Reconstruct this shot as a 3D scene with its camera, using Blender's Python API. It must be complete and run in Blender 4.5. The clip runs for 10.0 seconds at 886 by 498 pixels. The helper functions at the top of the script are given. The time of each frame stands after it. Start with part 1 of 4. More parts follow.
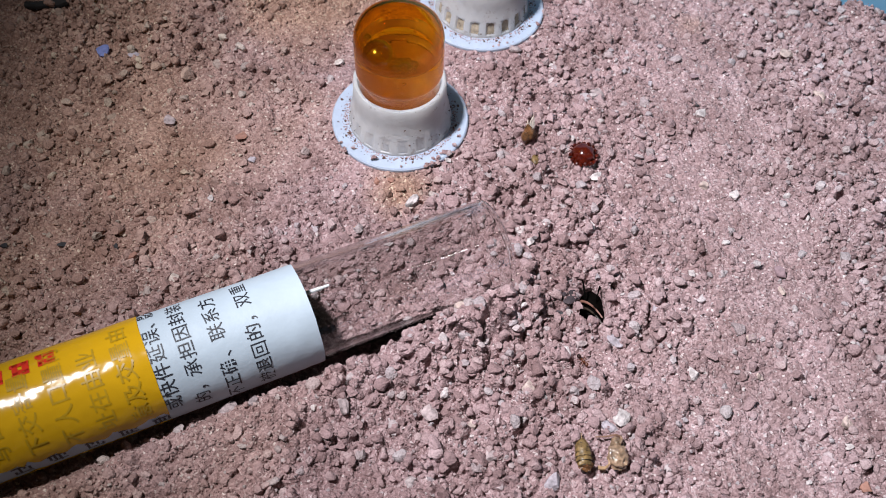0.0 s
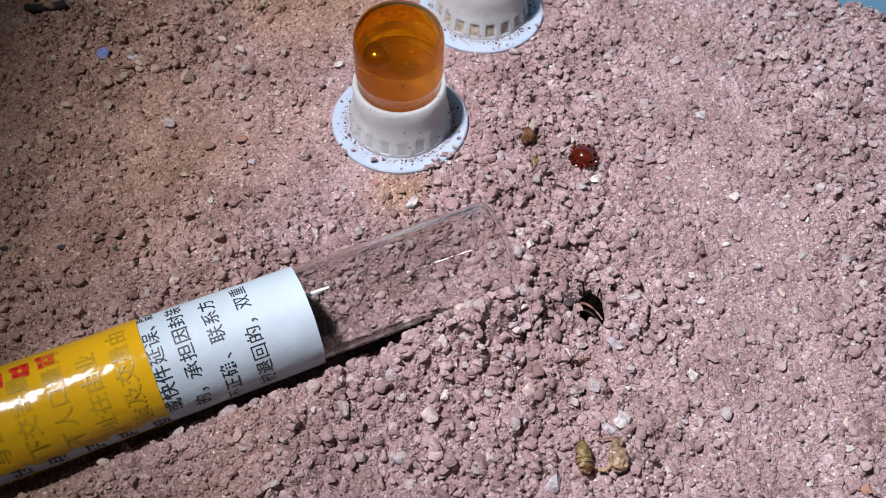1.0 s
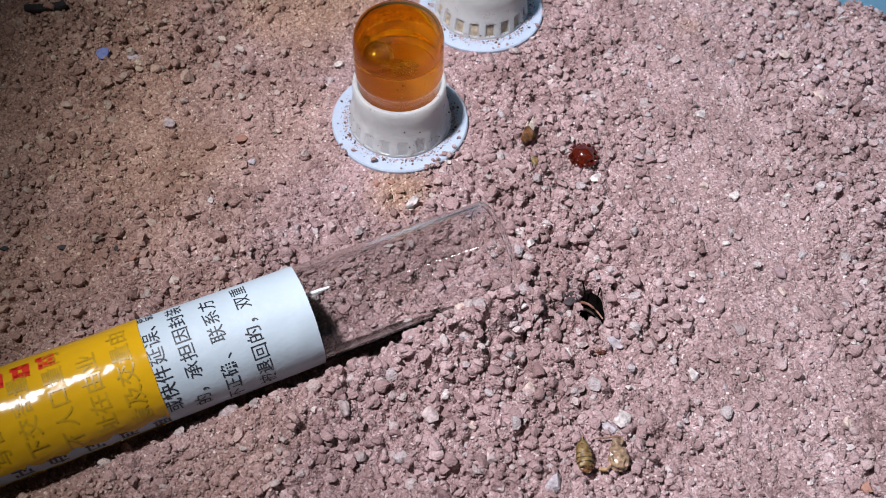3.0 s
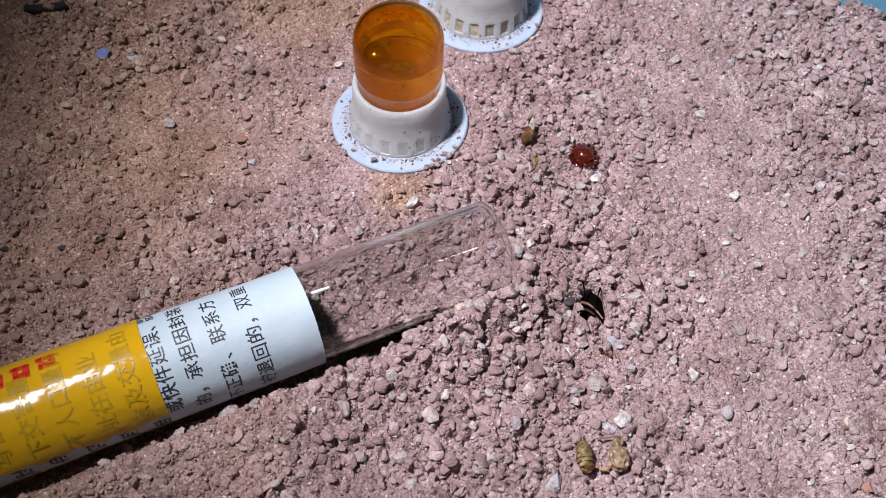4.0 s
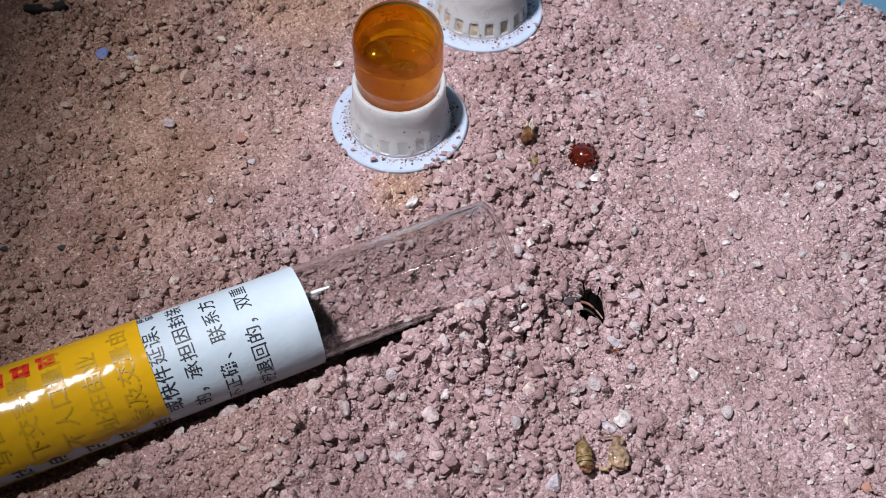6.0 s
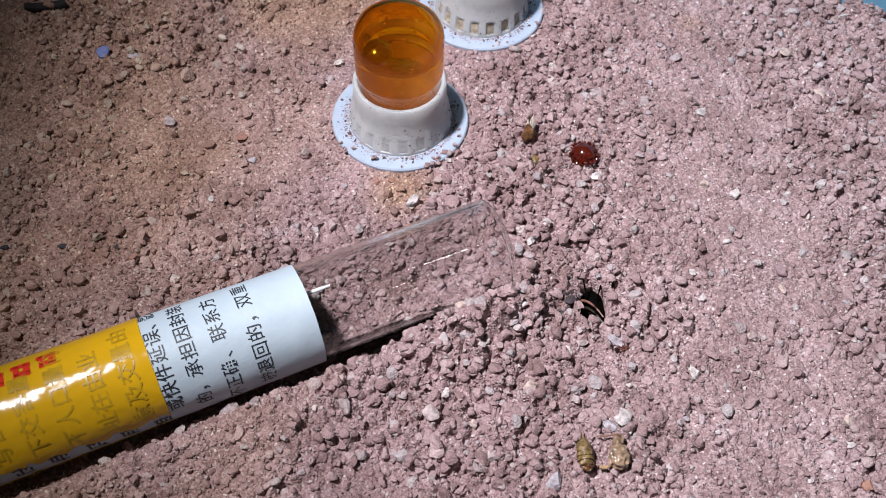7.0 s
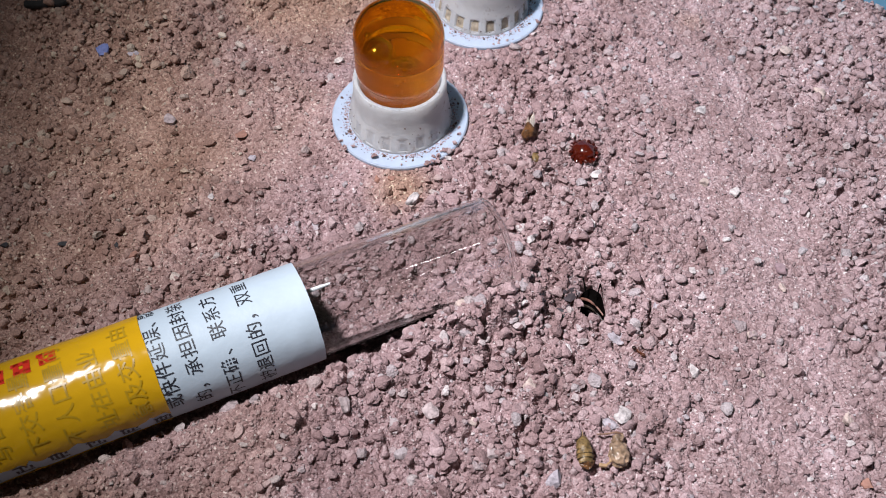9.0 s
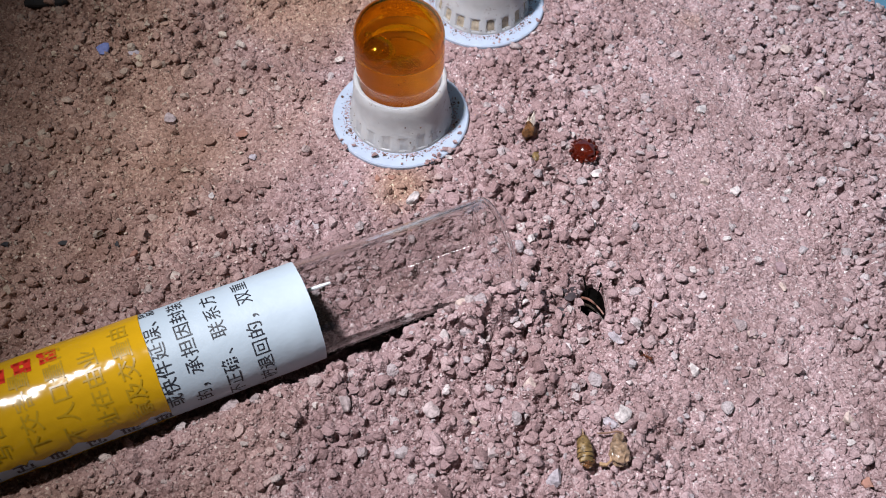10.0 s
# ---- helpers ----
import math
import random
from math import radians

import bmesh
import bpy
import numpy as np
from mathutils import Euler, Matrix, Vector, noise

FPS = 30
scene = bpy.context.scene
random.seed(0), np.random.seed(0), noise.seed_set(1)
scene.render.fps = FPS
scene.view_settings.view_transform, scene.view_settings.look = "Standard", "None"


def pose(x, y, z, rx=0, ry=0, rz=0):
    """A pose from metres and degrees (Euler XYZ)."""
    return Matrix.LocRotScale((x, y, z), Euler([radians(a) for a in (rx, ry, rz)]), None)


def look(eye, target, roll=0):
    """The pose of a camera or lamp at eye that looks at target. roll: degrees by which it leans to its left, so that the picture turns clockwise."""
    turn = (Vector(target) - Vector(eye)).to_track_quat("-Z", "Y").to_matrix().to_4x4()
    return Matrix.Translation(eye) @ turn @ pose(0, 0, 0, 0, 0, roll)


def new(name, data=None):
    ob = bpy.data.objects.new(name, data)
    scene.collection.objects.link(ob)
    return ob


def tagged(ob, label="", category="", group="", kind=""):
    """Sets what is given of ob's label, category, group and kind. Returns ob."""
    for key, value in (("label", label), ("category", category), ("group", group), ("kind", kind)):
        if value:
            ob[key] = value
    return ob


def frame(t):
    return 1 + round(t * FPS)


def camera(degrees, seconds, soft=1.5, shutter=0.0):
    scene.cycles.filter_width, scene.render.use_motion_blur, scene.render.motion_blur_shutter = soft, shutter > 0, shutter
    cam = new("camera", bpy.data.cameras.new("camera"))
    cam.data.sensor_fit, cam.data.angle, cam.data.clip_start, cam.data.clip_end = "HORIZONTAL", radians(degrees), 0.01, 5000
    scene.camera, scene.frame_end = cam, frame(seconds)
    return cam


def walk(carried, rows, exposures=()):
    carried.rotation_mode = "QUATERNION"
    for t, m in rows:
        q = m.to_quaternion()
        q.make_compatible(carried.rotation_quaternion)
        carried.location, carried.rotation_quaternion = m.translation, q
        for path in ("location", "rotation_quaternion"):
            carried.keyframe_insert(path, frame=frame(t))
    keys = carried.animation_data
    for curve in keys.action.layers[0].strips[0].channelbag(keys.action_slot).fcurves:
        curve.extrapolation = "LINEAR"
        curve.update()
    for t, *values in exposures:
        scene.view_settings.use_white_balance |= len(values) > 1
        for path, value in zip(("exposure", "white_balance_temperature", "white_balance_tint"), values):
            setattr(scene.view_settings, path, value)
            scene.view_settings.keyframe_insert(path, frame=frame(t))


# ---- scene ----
# ---------------------------------------------------------------- camera
MM = 0.001
EYE = (0.0, 0.0, 0.16853)
cam = camera(50.0, 10.0, soft=0.9)
cam.data.dof.use_dof, cam.data.dof.focus_distance, cam.data.dof.aperture_fstop = True, 0.195, 32.0
walk(cam, [
    (0.0, pose(*EYE, 33.726, -1.476, 2.179)),
    (0.5, pose(*EYE, 33.857, -1.457, 2.157)),
    (1.0, pose(*EYE, 33.850, -1.444, 2.124)),
    (1.5, pose(*EYE, 33.849, -1.417, 2.148)),
    (2.0, pose(*EYE, 33.852, -1.417, 2.103)),
    (2.5, pose(*EYE, 33.824, -1.398, 2.072)),
    (4.0, pose(*EYE, 33.832, -1.349, 2.009)),
    (4.5, pose(*EYE, 33.870, -1.350, 2.009)),
    (5.0, pose(*EYE, 33.837, -1.339, 1.994)),
    (5.5, pose(*EYE, 33.833, -1.356, 1.972)),
    (7.0, pose(*EYE, 33.721, -1.317, 2.007)),
    (7.5, pose(*EYE, 33.678, -1.348, 2.008)),
    (8.0, pose(*EYE, 33.681, -1.329, 2.040)),
    (8.5, pose(*EYE, 33.633, -1.346, 2.048)),
    (9.0, pose(*EYE, 33.604, -1.344, 2.037)),
    (9.5, pose(*EYE, 33.594, -1.332, 2.038)),
    (10.0, pose(*EYE, 33.550, -1.320, 2.049)),
])

# ---------------------------------------------------------------- light
world = bpy.data.worlds.new("room")
scene.world = world
world.use_nodes = True
world.node_tree.nodes["Background"].inputs["Color"].default_value = (1.0, 0.88, 0.74, 1)
world.node_tree.nodes["Background"].inputs["Strength"].default_value = 0.036

lamp = bpy.data.lights.new("clip_lamp", "SPOT")
lamp.energy, lamp.color = 17.7, (0.946, 0.962, 1.024)
lamp.spot_size, lamp.spot_blend, lamp.shadow_soft_size = radians(64.5), 1.0, 0.018
lamp.cycles.use_multiple_importance_sampling = False
lamp_ob = new("clip_lamp", lamp)
lamp_ob.matrix_world = look((-0.145, 0.075, 0.392), (0.128, 0.148, 0))
bar = bpy.data.lights.new("led_bar", "AREA")
bar.shape, bar.size, bar.size_y = "RECTANGLE", 0.045, 0.005
bar.energy, bar.color = 0.032, (0.96, 0.96, 1.0)
bar_ob = new("led_bar", bar)
bar_ob.matrix_world = pose(0.100, 0.068, 0.26, 0, 0, 4)
scene.view_settings.exposure = 0.0
scene.cycles.caustics_refractive = scene.cycles.caustics_reflective = False


# ---------------------------------------------------------------- materials
def material(name, rough=0.6, metal=0.0, ior=1.45):
    m = bpy.data.materials.new(name)
    m.use_nodes = True
    b = m.node_tree.nodes["Principled BSDF"]
    b.inputs["Roughness"].default_value = rough
    b.inputs["Metallic"].default_value = metal
    b.inputs["IOR"].default_value = ior
    return m, m.node_tree.nodes, m.node_tree.links, b


def ramp(nodes, stops, interp="LINEAR"):
    r = nodes.new("ShaderNodeValToRGB")
    r.color_ramp.interpolation = interp
    while len(r.color_ramp.elements) < len(stops):
        r.color_ramp.elements.new(0.5)
    for e, (p, c) in zip(r.color_ramp.elements, stops):
        e.position, e.color = p, (*c, 1)
    return r


def noise_node(nodes, links, scale, detail=4.0, rough=0.6, coords="Position"):
    tc = nodes.new("ShaderNodeNewGeometry" if coords == "Position" else "ShaderNodeTexCoord")
    n = nodes.new("ShaderNodeTexNoise")
    n.inputs["Scale"].default_value, n.inputs["Detail"].default_value = scale, detail
    n.inputs["Roughness"].default_value = rough
    links.new(tc.outputs[coords], n.inputs["Vector"])
    return n


def bump(nodes, links, b, source, strength, distance):
    u = nodes.new("ShaderNodeBump")
    u.inputs["Strength"].default_value, u.inputs["Distance"].default_value = strength, distance
    links.new(source, u.inputs["Height"])
    links.new(u.outputs["Normal"], b.inputs["Normal"])


def mix(nodes, links, fac, a, c, mode="MIX"):
    m = nodes.new("ShaderNodeMix")
    m.data_type, m.blend_type = "RGBA", mode
    if isinstance(fac, float):
        m.inputs[0].default_value = fac
    else:
        links.new(fac, m.inputs[0])
    for sock, v in ((m.inputs[6], a), (m.inputs[7], c)):
        if isinstance(v, tuple):
            sock.default_value = (*v, 1)
        else:
            links.new(v, sock)
    return m.outputs[2]


def plain(name, colour, rough=0.5, vary=0.25, scale=600.0, bumpy=0.0, metal=0.0, ior=1.45, trans=0.0, sub=0.0, deep=0.0002, coords="Position", spec=0.5):
    """A surface of one colour with two scales of variation."""
    m, n, l, b = material(name, rough, metal, ior)
    fine, broad = noise_node(n, l, scale, coords=coords), noise_node(n, l, scale * 0.15, 2.0, coords=coords)
    b.inputs["Specular IOR Level"].default_value = spec
    dark = tuple(c * (1 - vary) for c in colour)
    light = tuple(min(1, c * (1 + vary)) for c in colour)
    r1 = ramp(n, [(0.3, dark), (0.7, light)])
    l.new(fine.outputs["Fac"], r1.inputs["Fac"])
    r2 = ramp(n, [(0.3, (1 - vary * 0.6,) * 3), (0.7, (1, 1, 1))])
    l.new(broad.outputs["Fac"], r2.inputs["Fac"])
    l.new(mix(n, l, 1.0, r1.outputs["Color"], r2.outputs["Color"], "MULTIPLY"), b.inputs["Base Color"])
    b.inputs["Transmission Weight"].default_value = trans
    if sub:
        b.inputs["Subsurface Weight"].default_value = sub
        b.inputs["Subsurface Radius"].default_value = (0.006, 0.0056, 0.0052)
        b.inputs["Subsurface Scale"].default_value = 1.0
    if bumpy:
        bump(n, l, b, fine.outputs["Fac"], bumpy, deep)
    return m


PINK = [(0.0, (0.255, 0.168, 0.168)), (0.35, (0.325, 0.219, 0.222)), (0.70, (0.380, 0.266, 0.270)), (0.87, (0.43, 0.318, 0.318)),
        (0.93, (0.365, 0.315, 0.328)), (0.985, (0.46, 0.385, 0.385)), (1.0, (0.62, 0.555, 0.545))]
OLIVE_PATCHES = ((-10.0, 128.0, 11.0), (61.0, 187.0, 14.0), (-34.0, 188.0, 26.0))  # x, y, reach in millimetres


def sand(name, source, rough=0.92, speck=0.0):
    """Red clay sand with olive-brown drifts; source says what varies from grain to grain."""
    m, n, l, b = material(name, rough)
    b.inputs["Specular IOR Level"].default_value = 0.25
    if source == "island":
        pick = n.new("ShaderNodeNewGeometry").outputs["Random Per Island"]
    elif source == "object":
        pick = n.new("ShaderNodeObjectInfo").outputs["Random"]
    else:
        spots = n.new("ShaderNodeTexVoronoi")
        spots.inputs["Scale"].default_value = 2100.0
        l.new(n.new("ShaderNodeNewGeometry").outputs["Position"], spots.inputs["Vector"])
        parts_of = n.new("ShaderNodeSeparateColor")
        l.new(spots.outputs["Color"], parts_of.inputs[0])
        pick = parts_of.outputs[0]
    # bare ground takes a darker ramp, painting shade into the crevices between grains
    base = ramp(n, PINK if source != "noise" else [(0.0, (0.23, 0.148, 0.148)), (0.4, (0.30, 0.198, 0.200)), (0.8, (0.38, 0.264, 0.267)), (0.97, (0.43, 0.33, 0.33)), (1.0, (0.62, 0.54, 0.53))])
    l.new(pick, base.inputs["Fac"])
    # drifts of yellower sand; the build-up towards -x also paints warmer light
    geo = n.new("ShaderNodeNewGeometry")
    drift = n.new("ShaderNodeTexNoise")
    drift.inputs["Scale"].default_value, drift.inputs["Detail"].default_value = 18.0, 4.0
    l.new(geo.outputs["Position"], drift.inputs["Vector"])
    sep = n.new("ShaderNodeSeparateXYZ")
    l.new(geo.outputs["Position"], sep.inputs[0])
    slope = n.new("ShaderNodeMath")
    slope.operation, slope.inputs[1].default_value = "MULTIPLY", -5.0
    l.new(sep.outputs["X"], slope.inputs[0])
    add = n.new("ShaderNodeMath")
    add.operation = "ADD"
    l.new(slope.outputs[0], add.inputs[0])
    l.new(drift.outputs["Fac"], add.inputs[1])
    for px, py, pr in OLIVE_PATCHES:
        away = n.new("ShaderNodeVectorMath")
        away.operation = "DISTANCE"
        away.inputs[1].default_value = (px * MM, py * MM, 0)
        l.new(geo.outputs["Position"], away.inputs[0])
        near = n.new("ShaderNodeMapRange")
        near.inputs["From Min"].default_value, near.inputs["From Max"].default_value = 0.0, pr * MM
        near.inputs["To Min"].default_value, near.inputs["To Max"].default_value = 0.55, 0.0
        l.new(away.outputs["Value"], near.inputs["Value"])
        more = n.new("ShaderNodeMath")
        more.operation = "ADD"
        l.new(add.outputs[0], more.inputs[0])
        l.new(near.outputs[0], more.inputs[1])
        add = more
    where = ramp(n, [(0.58, (0, 0, 0)), (0.95, (1, 1, 1))])
    l.new(add.outputs[0], where.inputs["Fac"])
    olive = mix(n, l, 1.0, base.outputs["Color"], (1.0, 0.92, 0.70), "MULTIPLY")
    col = mix(n, l, where.outputs["Color"], base.outputs["Color"], olive)
    # greyer dust towards the far corner of the box
    dust = n.new("ShaderNodeMapRange")
    dust.inputs["From Min"].default_value, dust.inputs["From Max"].default_value = 0.02, 0.07
    l.new(sep.outputs["X"], dust.inputs["Value"])
    col = mix(n, l, dust.outputs[0], col, mix(n, l, 1.0, col, (0.985, 1.025, 1.035), "MULTIPLY"))
    # damp darker and dusty paler patches
    patch = n.new("ShaderNodeTexNoise")
    patch.inputs["Scale"].default_value, patch.inputs["Detail"].default_value, patch.inputs["Roughness"].default_value = 75.0, 5.0, 0.62
    l.new(geo.outputs["Position"], patch.inputs["Vector"])
    tone = ramp(n, [(0.36, (0.80, 0.755, 0.745)), (0.50, (1.0, 0.99, 0.99)), (0.64, (1.17, 1.18, 1.20))])
    l.new(patch.outputs["Fac"], tone.inputs["Fac"])
    col = mix(n, l, 1.0, col, tone.outputs["Color"], "MULTIPLY")
    grain = n.new("ShaderNodeTexNoise")
    grain.inputs["Scale"].default_value, grain.inputs["Detail"].default_value = 2600.0, 4.0
    l.new(geo.outputs["Position"], grain.inputs["Vector"])
    g = ramp(n, [(0.3, (0.72, 0.70, 0.69)), (0.62, (1.08, 1.06, 1.05))])
    l.new(grain.outputs["Fac"], g.inputs["Fac"])
    col = mix(n, l, 1.0, col, g.outputs["Color"], "MULTIPLY")
    l.new(col, b.inputs["Base Color"])
    cells = n.new("ShaderNodeTexVoronoi")
    cells.inputs["Scale"].default_value = 1700.0
    l.new(geo.outputs["Position"], cells.inputs["Vector"])
    inv = n.new("ShaderNodeMath")
    inv.operation, inv.inputs[0].default_value = "SUBTRACT", 1.0
    l.new(cells.outputs["Distance"], inv.inputs[1])
    both = n.new("ShaderNodeMath")
    both.operation = "ADD"
    pits = noise_node(n, l, 1100.0, 5.0, 0.65)
    l.new(inv.outputs[0] if source == "noise" else pits.outputs["Fac"], both.inputs[0])
    l.new(grain.outputs["Fac"], both.inputs[1])
    bump(n, l, b, both.outputs[0], 0.8 if source == "noise" else 0.95, 0.0004)
    return m


def thin_glass(name, tint, base, edge, rough):
    """A thin glass wall: clear through, with a Fresnel gloss."""
    m = bpy.data.materials.new(name)
    m.use_nodes = True
    n, l = m.node_tree.nodes, m.node_tree.links
    n.remove(n["Principled BSDF"])
    clear, gloss, mixer, fres = n.new("ShaderNodeBsdfTransparent"), n.new("ShaderNodeBsdfGlossy"), n.new("ShaderNodeMixShader"), n.new("ShaderNodeLayerWeight")
    clear.inputs["Color"].default_value = (*tint, 1)
    gloss.inputs["Roughness"].default_value = rough
    fres.inputs["Blend"].default_value = 0.5
    power, scale = n.new("ShaderNodeMath"), n.new("ShaderNodeMath")
    power.operation, power.inputs[1].default_value = "POWER", 3.2
    scale.operation, scale.inputs[1].default_value, scale.inputs[2].default_value = "MULTIPLY_ADD", edge, base
    l.new(fres.outputs["Facing"], power.inputs[0])
    l.new(power.outputs[0], scale.inputs[0])
    l.new(scale.outputs[0], mixer.inputs[0])
    l.new(clear.outputs[0], mixer.inputs[1])
    l.new(gloss.outputs[0], mixer.inputs[2])
    l.new(mixer.outputs[0], n["Material Output"].inputs["Surface"])
    return m


def glass(name, colour, ior=1.45, rough=0.0):
    m, n, l, b = material(name, rough, 0.0, ior)
    b.inputs["Base Color"].default_value = (*colour, 1)
    b.inputs["Transmission Weight"].default_value = 1.0
    return m


M_GROUND = sand("clay_sand", "noise")
M_GRAVEL = sand("gravel_grains", "island")
M_STONE = sand("clay_stone", "object")
M_WHITE_STONE = plain("white_quartz", (0.52, 0.45, 0.44), 0.8, 0.45, 900, 1.0, deep=0.0006)
M_TAN_STONE = plain("tan_stone", (0.50, 0.38, 0.34), 0.8, 0.45, 900, 1.0, deep=0.0006)
M_GREY_STONE = plain("grey_stone", (0.38, 0.295, 0.293), 0.8, 0.45, 900, 1.0, deep=0.0006)
M_LILAC_STONE = plain("lilac_stone", (0.40, 0.345, 0.375), 0.8, 0.45, 900, 1.0, deep=0.0006)
M_BLUE_STONE = plain("blue_stone", (0.16, 0.19, 0.40), 0.7, 0.3, 900, 0.5)
M_DARK_STONE = plain("dark_stone", (0.035, 0.033, 0.036), 0.8, 0.4, 900, 0.5)
M_RED_STONE = plain("brick_red_stone", (0.33, 0.165, 0.125), 0.85, 0.3, 900, 0.5)
M_PLUM_STONE = plain("plum_stone", (0.27, 0.18, 0.195), 0.8, 0.3, 900, 0.5)
M_DUSKY_STONE = plain("dusky_stone", (0.045, 0.031, 0.036), 0.8, 0.4, 900, 0.8)
M_BLUE_PLASTIC = plain("blue_plastic", (0.12, 0.27, 0.40), 0.35, 0.08, 80)
M_PLASTIC = plain("milky_plastic", (0.67, 0.645, 0.645), 0.34, 0.06, 300, 0.15, sub=0.8)
M_FLANGE = plain("white_plastic_rim", (0.36, 0.41, 0.51), 0.35, 0.06, 300, 0.1, sub=0.2)


def worn(m, dust, scale, low, layers=False):
    """Clay dust caught in specks on a plastic surface, and the fine rings that its making left."""
    n, l = m.node_tree.nodes, m.node_tree.links
    b = n["Principled BSDF"]
    was = b.inputs["Base Color"].links[0].from_socket
    spots = noise_node(n, l, scale, 5.0, 0.7)
    mask = ramp(n, [(low, (0, 0, 0)), (low + 0.08, (0.8, 0.8, 0.8))])
    l.new(spots.outputs["Fac"], mask.inputs["Fac"])
    l.new(mix(n, l, mask.outputs["Color"], was, dust), b.inputs["Base Color"])
    if layers:
        w = n.new("ShaderNodeTexWave")
        w.bands_direction = "Z"
        w.inputs["Scale"].default_value, w.inputs["Distortion"].default_value = 700.0, 1.2
        l.new(n.new("ShaderNodeNewGeometry").outputs["Position"], w.inputs["Vector"])
        bump(n, l, b, w.outputs["Fac"], 0.16, 0.0001)


def milky(m, share):
    """Lets some light pass through a thin plastic wall, scattered."""
    n, l = m.node_tree.nodes, m.node_tree.links
    b = n["Principled BSDF"]
    soft, mixer = n.new("ShaderNodeBsdfTranslucent"), n.new("ShaderNodeMixShader")
    l.new(b.inputs["Base Color"].links[0].from_socket, soft.inputs["Color"])
    mixer.inputs[0].default_value = share
    l.new(b.outputs[0], mixer.inputs[1])
    l.new(soft.outputs[0], mixer.inputs[2])
    l.new(mixer.outputs[0], n["Material Output"].inputs["Surface"])


worn(M_PLASTIC, (0.40, 0.32, 0.30), 420.0, 0.60, True)
worn(M_FLANGE, (0.36, 0.29, 0.29), 700.0, 0.62)
milky(M_PLASTIC, 0.4)
M_PACKED = plain("packed_clay", (0.42, 0.34, 0.25), 0.9, 0.5, 500, 0.6)
M_DIRT = plain("clay_crumbs", (0.10, 0.055, 0.042), 0.9, 0.4, 1500)
M_GLASS = glass("clear_glass", (0.90, 0.895, 0.895), 1.47)
M_SYRUP = glass("syrup_film", (0.90, 0.78, 0.50), 1.33)
M_LEVEL = glass("syrup_level", (0.62, 0.46, 0.22), 1.33)
M_SYRUP_TONE = plain("syrup_soaked_plug", (0.11, 0.034, 0.002), 0.5, 0.15, 500)
M_JAR = glass("amber_syrup_in_glass", (0.76, 0.265, 0.0014), 1.36, 0.015)
M_JAR.node_tree.nodes["Principled BSDF"].inputs["Specular IOR Level"].default_value = 0.25
M_BUBBLE = thin_glass("bubble_film", (1.0, 0.95, 0.82), 0.36, 1.2, 0.09)
M_PAPER = plain("white_label_paper", (0.41, 0.475, 0.535), 0.55, 0.05, 140, 0.5, deep=0.0005)
M_TAPE = plain("yellow_tape", (0.55, 0.30, 0.008), 0.14, 0.10, 36, 0.6, deep=0.0022)
M_INK = plain("black_ink", (0.02, 0.022, 0.03), 0.5, 0.2, 900)
M_GHOST = plain("ink_under_tape", (0.39, 0.23, 0.011), 0.3, 0.12, 500)
M_RED_INK = plain("red_ink", (0.55, 0.03, 0.015), 0.3, 0.12, 500)
M_GLINT = plain("white_cotton", (0.85, 0.86, 0.88), 0.8, 0.08, 1500, 0.4)
M_CHITIN = plain("red_chitin", (0.060, 0.005, 0.0015), 0.2, 0.4, 500, 0.0, spec=0.9)
M_OLIVE = plain("olive_chitin", (0.17, 0.105, 0.04), 0.4, 0.6, 1100, 0.8)
M_AMBER_SHELL = plain("brown_translucent_shell", (0.40, 0.26, 0.17), 0.10, 0.7, 800, 0.8, trans=0.2, deep=0.0004, spec=0.9)
M_WING = plain("pale_wing_scale", (0.80, 0.70, 0.62), 0.25, 0.2, 900)
M_BLACK_SHELL_AND_SHADE = plain("black_chitin", (0.0025, 0.002, 0.0018), 0.6, 0.4, 900, spec=0.02)
M_BROWN_SHELL = plain("brown_chitin", (0.20, 0.11, 0.075), 0.3, 0.4, 900)
M_PLATE = plain("pale_brown_shell_edge", (0.20, 0.09, 0.065), 0.45, 0.4, 900)
M_HUSK = plain("golden_brown_husk", (0.15, 0.065, 0.025), 0.3, 0.7, 1100, 1.0, deep=0.0004)
M_BAND = plain("dark_brown_band", (0.03, 0.018, 0.010), 0.4, 0.5, 900)
M_TAN_LEG = plain("tan_chitin", (0.40, 0.25, 0.14), 0.3, 0.35, 900)
M_TWIG = plain("charred_twig", (0.012, 0.009, 0.008), 0.8, 0.4, 900, 0.6)
M_ANT = plain("orange_ant_chitin", (0.10, 0.028, 0.012), 0.3, 0.3, 1500, coords="Object")
M_ANT_DARK = plain("dark_ant_chitin", (0.02, 0.008, 0.006), 0.25, 0.3, 1500, coords="Object")

# ---------------------------------------------------------------- plan, in millimetres
FEEDER_A, FEEDER_B = (-11.3, 148.6), (7.1, 187.6)
FLANGE_R = 15.9
TUBE0 = np.array([-30.0, 89.5, 7.0])
TUBE_YAW, TUBE_SLOPE, TUBE_R = 0.4688, -0.0185, 10.0
TUBE_AX = np.array([math.cos(TUBE_YAW) * math.cos(TUBE_SLOPE), math.sin(TUBE_YAW) * math.cos(TUBE_SLOPE), math.sin(TUBE_SLOPE)])
TUBE_SIDE = np.array([math.sin(TUBE_YAW), -math.cos(TUBE_YAW), 0.0])
TUBE_TOP = np.cross(TUBE_SIDE, TUBE_AX)
TUBE_FROM, TUBE_TO = -95.0, 44.5
HOLE = (31.3, 100.2)
BOX_TURN = radians(-30)
